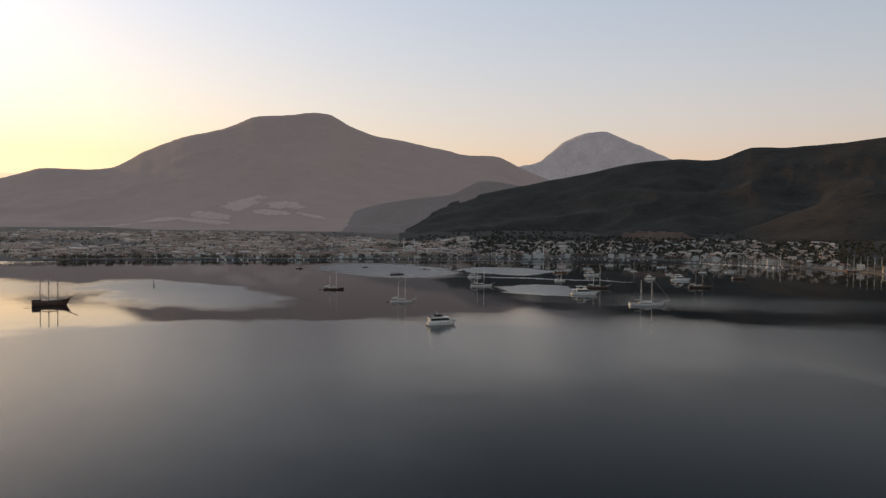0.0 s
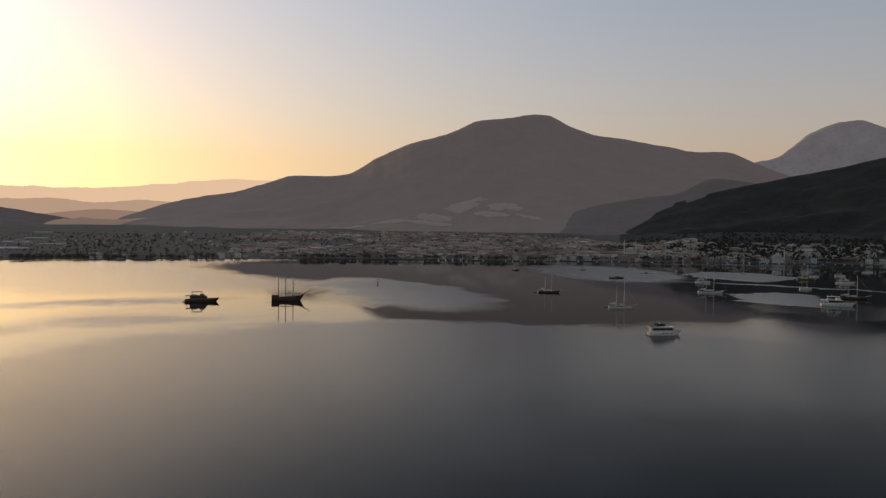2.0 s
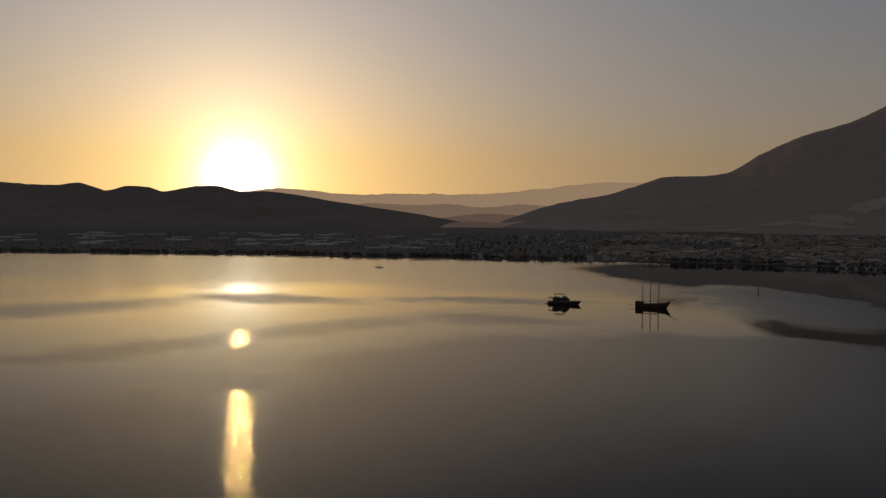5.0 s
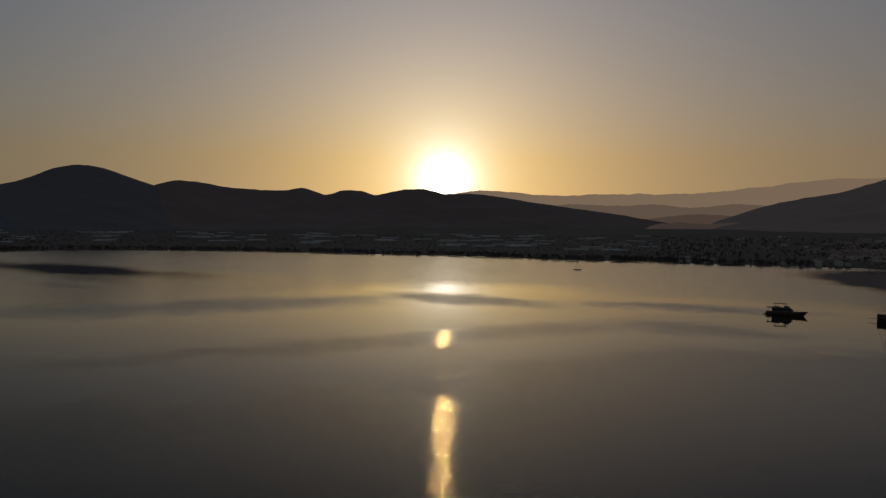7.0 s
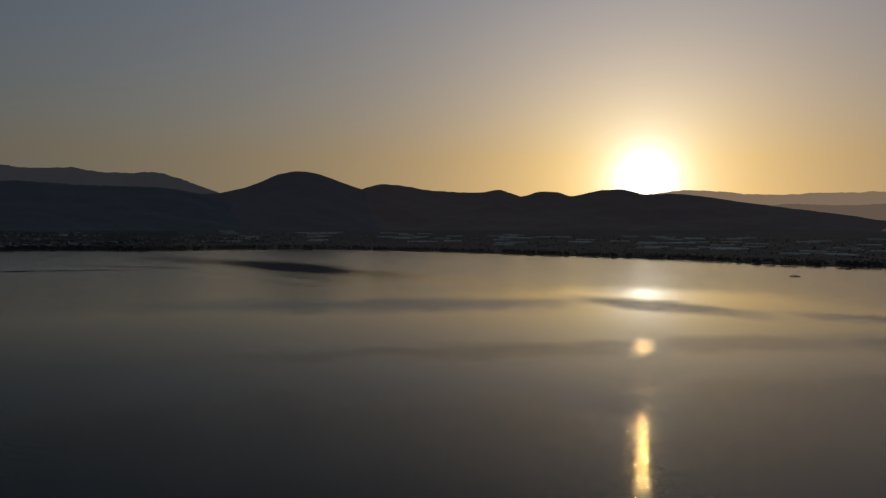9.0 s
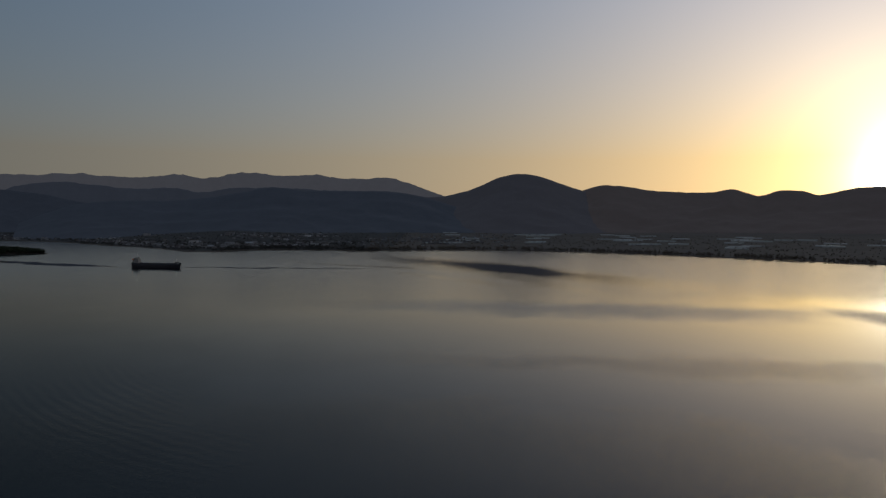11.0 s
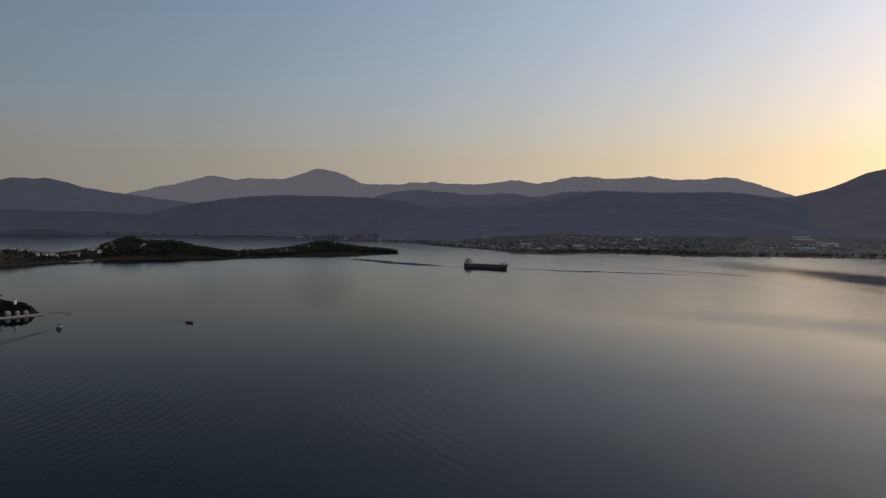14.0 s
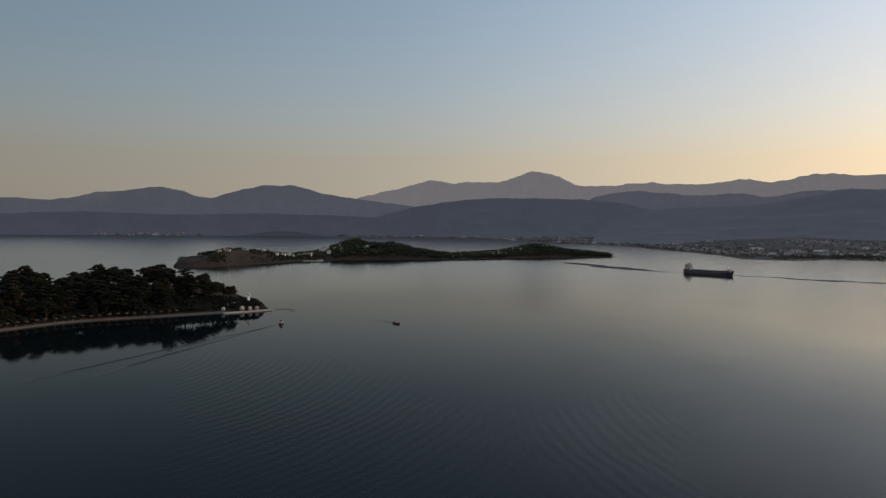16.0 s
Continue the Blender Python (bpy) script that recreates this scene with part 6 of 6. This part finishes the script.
def build_island():
    nu, nv = 170, 26
    verts = [isle_point(i / (nu - 1), j / (nv - 1)) for i in range(nu) for j in range(nv)]
    tagged(mesh_object("island", verts, grid_faces(nu, nv), island_ground, True), "low scrub-covered island in the bay", "island", kind="structure")
    nu = 150
    verts = []
    for i in range(nu):
        u = 0.01 + 0.98 * i / (nu - 1)
        for v, dz in ((-0.015, -1.2), (0.0, 0.7), (0.015, 1.2), (0.03, -0.2)):
            x, y, z = isle_point(u, max(0.001, v))
            verts.append((x + 1.6 * noise.noise((u * 90, v, 1)) + (0.42 * 1.5 if v < 0 else 0), y + 1.6 * noise.noise((u * 90, v, 2)) + (1.5 if v < 0 else 0), max(-1, dz + (z if v > 0.02 else 0)) + 0.8 * noise.noise((u * 140, v * 9, 3))))
    tagged(mesh_object("island_shore", verts, grid_faces(nu, 4), rock), "brown rocky shoreline of the island", "rocks", kind="structure")
    p = Pile()
    for k in range(5200):
        u, v = rng.uniform(0.02, 0.985), rng.uniform(0.02, 0.9) ** 1.25
        wooded = noise.noise((u * 14, v * 2, 9)) + (0.3 if 0.56 < u < 0.71 and v < 0.3 else 0.8 if 0.33 < u < 0.98 else 0.12 if u > 0.2 else 0.12 if v > 0.42 and u > 0.05 else -0.5)
        if wooded < 0:
            continue
        x, y, z = isle_point(u, v)
        h = rng.uniform(3.5, 8) * (1.2 if 0.3 < u else 0.8)
        small_tree(p, x, y, z - 1.0, h, rng.random() < 0.05)
    for k in range(2600):
        u, v = rng.uniform(0.004, 0.36), rng.uniform(0.01, 0.8)
        if u < 0.17 and noise.noise((u * 60, v * 5, 3)) < 0.4:
            continue
        x, y, z = isle_point(u, v)
        small_tree(p, x, y, z - 0.6, rng.uniform(1.2, 3.4))
    p.link("island_trees", [foliage], "dark low trees and bushes covering the island", "trees")
    kinds = [house_thing("house", 10, 8, 5.5, wall_white, tile_roof, True, "white island house with a tiled roof among trees"),
             house_thing("house", 13, 9, 4.0, wall_ochre, tile_roof, True, "ochre island house with a tiled roof near the shore"),
             house_thing("house", 9, 8, 6.5, wall_white, concrete, False, "white flat-roofed island villa among trees")]
    first = set()
    for k in range(86):
        u = rng.choice((rng.uniform(0.56, 0.72), rng.uniform(0.1, 0.32), rng.uniform(0.2, 0.34), rng.uniform(0.34, 0.44), rng.uniform(0.58, 0.74), rng.uniform(0.58, 0.76), rng.uniform(0.8, 0.9)))
        v = rng.uniform(0.12, 0.6) if u > 0.2 else rng.uniform(0.4, 0.65)
        x, y, z = isle_point(u, v)
        i = rng.randrange(3)
        m = pose(x, y, z - 0.2, 0, 0, rng.choice((150, 135, 165, 60))) @ Matrix.Scale(0.7 if u < 0.2 else 0.9, 4)
        if i in first:
            copy_thing(kinds[i], m)
        else:
            kinds[i].matrix_basis = m
            first.add(i)
            tagged(kinds[i], group="houses on the island")
    # landing stage with a boat
    x, y, z = isle_point(0.27, 0.0)
    bm = bmesh.new()
    box(bm, -32, 26, -2.2, 2.2, -1, 1.6)
    st = part("landing_stage", bm, concrete)
    st.matrix_basis = pose(x + 2, y + 3, 0, 0, 0, 148)
    tagged(st, "pale concrete landing stage at the island's shore", "jetty")
    build_tour_boat("white boat moored at the island's landing stage", 12, heading(x - 30, y - 4, 150), white_paint, white_paint)


build_island()

# ================= the near point with pines =================
def front_y(x):
    return float(smooth_interp(x, [-372, -362, -345, -328, -284, -232, -188, -120, -40, 60], [-404, -399, -402, -406, -410, -414, -398, -362, -330, -300]))


def point_z(x, y):
    """Ground height of the point: a beach, a bank, then a wooded terrace."""
    d = front_y(x) - y                       # metres inland
    tip = min(1.0, max(0.0, (x + 374) / 7)) * (0.72 + 0.28 * min(1.0, max(0.0, (x + 356) / 26)))
    back = min(1.0, max(0.0, (150 - d) / 40))
    out = min(1, max(0, (-322 - x) / 30))
    bank = 1 / (1 + math.exp(-(d - (24 - 10 * out)) / (4 - 2.6 * out)))
    z = -1.2 + min(2.6, max(0, d) * 0.32) + (7.5 + 5.5 * min(1, max(0, d - 30) / 60)) * bank
    z += 0.8 * noise.noise((x / 11, y / 11, 4)) * bank
    return -1.5 + (z + 1.5) * tip * back


def build_point():
    xs, ds = np.linspace(-376, 60, 150), np.concatenate([np.linspace(-4, 12, 9), np.linspace(14, 50, 19), np.linspace(55, 150, 12)])
    verts = [(x, front_y(x) - d, point_z(x, front_y(x) - d)) for x in xs for d in ds]
    tagged(mesh_object("headland", verts, grid_faces(len(xs), len(ds)), scrub, True), "dark scrubby headland under pine trees", "headland", kind="structure")
    xs = np.linspace(-342, 40, 130)
    verts = []
    for x in xs:
        for d in (1.5, 3, 5, 6.6, 7.8):
            y = front_y(x) - d - 0.6 * noise.noise((x / 9, d, 2))
            verts.append((x, y, point_z(x, y) + (0.12 if d < 7.2 else -0.4)))
    tagged(mesh_object("beach", verts, grid_faces(len(xs), 5), sand, True), "narrow pale sandy beach", "beach", kind="structure")


def pine_template(h, seed):
    """A stone pine: a leaning trunk, forked limbs, and flat pads of needles with gaps between."""
    r = random.Random(seed)
    bm = bmesh.new()
    lean = r.uniform(-0.06, 0.06) * h
    fork = h * r.uniform(0.26, 0.36)
    rod(bm, (0, 0, -1.5), (lean * 0.5, 0, fork), h * 0.022, h * 0.016, 7)
    rod(bm, (lean * 0.5, 0, fork), (lean, lean * 0.5, h * 0.86), h * 0.016, h * 0.006, 6)
    p = Pile()
    pads = []
    for k in range(15):
        a = k * 2.4 + r.random()
        u = k / 14
        q = h * (0.13 + 0.2 * r.random()) * (1.2 - 0.75 * u)
        z = fork + (h * 0.95 - fork) * (0.12 + 0.84 * u)
        end = (lean * (0.5 + 0.5 * u) + q * math.cos(a), q * math.sin(a), z)
        rod(bm, (lean * (0.5 + 0.4 * u), 0, max(fork * 0.9, z - q * 0.7)), end, h * 0.007, h * 0.003, 4)
        pads.append((end, h * r.uniform(0.14, 0.22) * (1.1 - 0.35 * u)))
    pads.append(((lean, lean * 0.5, h * 0.9), h * 0.13))
    for (x, y, z), size in pads:
        for k in range(34):
            a, q = r.random() * 6.28, size * r.random() ** 0.55
            tuft(p, x + q * math.cos(a), y + q * math.sin(a), z + size * (0.5 * (1 - (q / size) ** 2) * r.random() - 0.12), size * r.uniform(0.2, 0.36), 0.7)
    wood = bpy.data.meshes.new("trunk")
    bm.to_mesh(wood)
    bm.free()
    wood.materials.append(bark)
    leaf = bpy.data.meshes.new("crown")
    leaf.from_pydata(p.v, [], p.f)
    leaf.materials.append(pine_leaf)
    return wood, leaf


def plant_pines():
    kinds = [pine_template(h, s) for h, s in ((19, 1), (22, 2), (17, 3), (20, 4), (13, 5), (11, 6))]

    def pine(x, y, k, turn, size=1.0):
        t = thing("pine_tree", "tall dark pine tree on the headland", "tree", "pines on the headland")
        t.matrix_basis = pose(x, y, point_z(x, y), 0, 0, turn) @ Matrix.Scale(size, 4)
        for name, me in zip(("trunk", "crown"), kinds[k]):
            o = new(name, me)
            o.parent = t

    for k in range(95):
        x = -312 + 300 * rng.random()
        pine(x, front_y(x) - rng.uniform(15, 34), rng.choice((4, 5, 5, 4, 2)), rng.uniform(0, 360), rng.uniform(0.7, 1.0))
    for k in range(190):
        x = -322 + 330 * rng.random() ** 1.1
        d = rng.uniform(28, 105)
        if x < -290 and rng.random() < 0.55:
            continue
        pine(x, front_y(x) - d, rng.randrange(4), rng.uniform(0, 360), rng.uniform(0.66, 0.92))
    for x, d, k in ((-331, 44, 2), (-337, 52, 4), (-318, 40, 0), (-309, 46, 1), (-343, 46, 4), (-325, 60, 3), (-336, 33, 4), (-347, 34, 5), (-330, 30, 5), (-340, 62, 2), (-352, 40, 5), (-300, 38, 2), (-348, 50, 5)):
        pine(x, front_y(x) - d, k, rng.uniform(0, 360), 0.95)
    p = Pile()
    for k in range(3000):
        x = rng.uniform(-364, 20)
        d = rng.uniform(10.5, 60) if x > -330 else rng.uniform(13, 40)
        y = front_y(x) - d
        hh = rng.uniform(1.6, 3.2) if x < -315 else rng.uniform(1.2, 4.2)
        small_tree(p, x, y, point_z(x, y) - 0.6, hh)
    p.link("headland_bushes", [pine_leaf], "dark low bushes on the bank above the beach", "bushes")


def build_lighthouse(x, y):
    t = thing("lighthouse", "small white lighthouse at the tip of the headland", "lighthouse", at=pose(x, y, point_z(x, y) - 0.1) @ Matrix.Scale(0.78, 4))
    bm = bmesh.new()
    lathe(bm, [(2.0, -1.5), (2.0, 1.2), (1.35, 1.5), (1.0, 6.3)], 16)
    part("tower", bm, wall_white, t, "", True)
    bm = bmesh.new()
    lathe(bm, [(1.5, 6.3), (1.55, 6.6), (1.5, 6.65)], 16)
    g = part("gallery", bm, wall_white, t)
    bm = bmesh.new()
    for i in range(8):
        a = i * math.pi / 4
        b = (i + 1) * math.pi / 4
        rod(bm, (1.45 * math.cos(a), 1.45 * math.sin(a), 6.6), (1.45 * math.cos(a), 1.45 * math.sin(a), 7.5), 0.04, n=4)
        rod(bm, (1.45 * math.cos(a), 1.45 * math.sin(a), 7.5), (1.45 * math.cos(b), 1.45 * math.sin(b), 7.5), 0.04, n=4)
    part("railing", bm, white_paint, g)
    bm = bmesh.new()
    lathe(bm, [(0.75, 6.6), (0.75, 8.0)], 10)
    part("lantern", bm, tinted_glass, t)
    bm = bmesh.new()
    lathe(bm, [(0.95, 8.0), (0.6, 8.6), (0.12, 8.9), (0.05, 9.6)], 12)
    part("cap", bm, white_paint, t)


def build_cabana(x, y, s):
    t = thing("beach_cabana", "round pale fabric beach cabana on a low deck", "tent", "cabanas at the tip", at=pose(x, y, 1.3))
    bm = bmesh.new()
    lathe(bm, [(1.9 * s, -1.6), (1.9 * s, 0.15)], 14)
    part("deck", bm, teak, t)
    bm = bmesh.new()
    lathe(bm, [(1.65 * s, 0.15), (1.75 * s, 1.2)] + [(1.75 * s * math.cos(a), 1.2 + 1.7 * s * math.sin(a)) for a in np.linspace(0.15, 1.45, 6)], 14)
    part("canopy", bm, wall_grey, t, "", True)
    bm = bmesh.new()
    box(bm, -0.9 * s, 0.9 * s, 0.2, 1.2, 0.2, 0.6)
    part("mattress", bm, canvas_pale, t)


def build_umbrella():
    t = thing("beach_umbrella", "straw beach umbrella standing on the sand", "umbrella", "umbrellas along the beach")
    bm = bmesh.new()
    rod(bm, (0, 0, -0.5), (0, 0, 2.4), 0.06, 0.05, 6)
    part("pole", bm, spar_wood, t)
    bm = bmesh.new()
    lathe(bm, [(1.5, 1.95), (1.45, 2.05), (0.1, 2.75)], 12)
    part("shade", bm, cloth_straw, t)
    return t


def build_lounger():
    t = thing("sun_lounger", "orange sun lounger on the beach", "lounger", "loungers along the beach")
    bm = bmesh.new()
    box(bm, -1, 0.4, -0.33, 0.33, 0.3, 0.4)
    part("mattress", bm, cloth_orange, t)
    bm = bmesh.new()
    m = Matrix.Translation((0.4, 0, 0.38)) @ Matrix.Rotation(radians(-40), 4, "Y")
    box(bm, 0, 0.75, -0.33, 0.33, -0.05, 0.06, m=m)
    part("backrest", bm, cloth_orange, t)
    for x in (-0.85, 0.3):
        for y in (-0.28, 0.28):
            bm = bmesh.new()
            rod(bm, (x, y, -0.1), (x, y, 0.3), 0.03, n=4)
            part("leg", bm, spar_wood, t)
    return t


build_point()
plant_pines()
build_lighthouse(-357, -421)
for x, y, s in ((-334, -415, 0.85), (-347, -411, 1.0), (-352.5, -409, 0.78), (-357.5, -407.5, 0.82)):
    build_cabana(x, y, s)
u, lo = build_umbrella(), build_lounger()
firsts = [True, True]
for k in range(34):
    x = -300 + 190 * k / 34 + rng.uniform(-0.8, 0.8)
    y = front_y(x) - 6.5 - rng.uniform(0, 1.5)
    for i, (ob, dx, dy) in enumerate(((u, 0, 0), (lo, 1.3, 1.6))):
        m = pose(x + dx, y + dy, point_z(x + dx, y + dy) + 0.1, 0, 0, rng.uniform(70, 110) if i else 0)
        if firsts[i]:
            ob.matrix_basis = m
            firsts[i] = False
        else:
            copy_thing(ob, m)
# deck and floating ring at the tip
bm = bmesh.new()
box(bm, -368, -330, -406.5, -403.5, -1.5, 0.9)
tip_deck = part("bathing_deck", bm, concrete)
tagged(tip_deck, "pale concrete bathing deck round the headland's tip", "deck")
bm = bmesh.new()
n = 26
for k in range(n):
    a, b = -2.3 + 4.0 * k / n, -2.3 + 4.0 * (k + 1) / n
    rod(bm, (-376 + 7 * math.cos(a) * -1, -399 + 9 * math.sin(a), 0.05), (-376 + 7 * math.cos(b) * -1, -399 + 9 * math.sin(b), 0.05), 0.22, n=6)
ring = part("floating_boom", bm, rubber_grey)
tagged(ring, "thin floating swimming line curving off the tip", "float line")
# terrace walls and steps on the bank
for x0, x1, d, z, h in ((-337, -318, 44, 9.2, 1.0), (-276, -262, 40, 9.0, 1.0), (-310, -296, 46, 9.6, 0.9), (-362, -340, 22, 5.6, 0.5)):
    bm = bmesh.new()
    box(bm, x0, x1, front_y(x0) - d - 0.4, front_y(x0) - d + 0.4, z - 3, z + h)
    w = part("terrace_wall", bm, concrete)
    tagged(w, "pale low terrace wall among the pines", "wall", "terrace walls")
stairs = thing("garden_steps", "pale stone steps leading down the bank", "steps")
for k in range(14):
    bm = bmesh.new()
    x = -339 - 0.9 * k
    y = front_y(-339) - 40 + 0.75 * k
    box(bm, x - 0.6, x + 0.6, y - 1.1, y + 1.1, point_z(x, y) - 0.8, point_z(x, y) + 0.35)
    part("step", bm, concrete, stairs)
lodge = house_thing("lodge", 14, 9, 6.5, material("dark_red_render", (0.24, 0.075, 0.05), (0.16, 0.05, 0.035), 2.0, 0.9), tile_roof, True, "dark red lodge with bright windows among the pines")
lodge.matrix_basis = pose(-205, front_y(-205) - 48, point_z(-205, front_y(-205) - 48), 0, 0, 165)
tagged(lodge, group="buildings on the headland")
pav = house_thing("pavilion", 16, 8, 3.8, wall_white, concrete, False, "low white pavilion among the pines")
pav.matrix_basis = pose(-268, front_y(-268) - 56, point_z(-268, front_y(-268) - 56), 0, 0, 170)
tagged(pav, group="buildings on the headland")


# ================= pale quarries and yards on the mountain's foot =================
# pale soil with haze emission added, to match the glowing slope under it
hazed_quarry_soil = distance("hazed_quarry_soil", (0.185, 0.16, 0.145), (0.11, 0.096, 0.088), (0.039, 0.0325, 0.033), 22)


def surface_of(name):
    me = bpy.data.objects[name].data
    return BVHTree.FromPolygons([v.co for v in me.vertices], [tuple(p.vertices) for p in me.polygons])


def bare_patch(name, label, ground, a_mid, r_mid, a_half, r_half, slant, mat, seed):
    """A ragged sheet of bare ground lying on a slope: ellipse in bearing and distance, torn at its rim."""
    nu, nv = 40, 18
    verts, keep = [], []
    for i in range(nu):
        for j in range(nv):
            u, v = 2 * i / (nu - 1) - 1, 2 * j / (nv - 1) - 1
            a, r = a_mid + a_half * u, r_mid + r_half * v + slant * u
            x, y = polar(a, r)
            z = max((h[0].z for h in (t.ray_cast(Vector((x, y, 2000)), Vector((0, 0, -1))) for t in ground) if h[0]), default=-20)
            keep.append(1 - u * u - v * v + 0.7 * noise.noise((x / 60, y / 60, seed)) + 0.4 * noise.noise((x / 20, y / 20, seed)) > 0.25)
            verts.append((x, y, z + 2.5))
    faces = [f for f in grid_faces(nu, nv) if all(keep[k] for k in f)]
    ob = mesh_object(name, verts, faces, mat)
    tagged(ob, label, "bare ground", kind="structure")


slopes = [surface_of("backdrop_massif"), surface_of("ground")]
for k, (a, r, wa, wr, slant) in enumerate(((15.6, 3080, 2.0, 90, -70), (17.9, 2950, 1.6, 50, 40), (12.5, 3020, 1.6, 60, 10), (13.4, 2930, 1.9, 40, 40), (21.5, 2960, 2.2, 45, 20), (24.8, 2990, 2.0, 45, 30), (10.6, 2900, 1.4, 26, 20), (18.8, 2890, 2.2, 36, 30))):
    bare_patch("quarry", "pale bare quarry ground on the mountain slope", slopes, a, r, wa, wr, slant, hazed_quarry_soil, 3.3 + k)
bluff_soil = material("bluff_soil", (0.15, 0.092, 0.064), (0.07, 0.05, 0.04), 16, 0.95)
bare_patch("bluff", "rust-brown bare bluff above the old town", [surface_of("hill_forested"), surface_of("ground")], -16.6, 2095, 3.4, 80, 10, bluff_soil, 9.1)
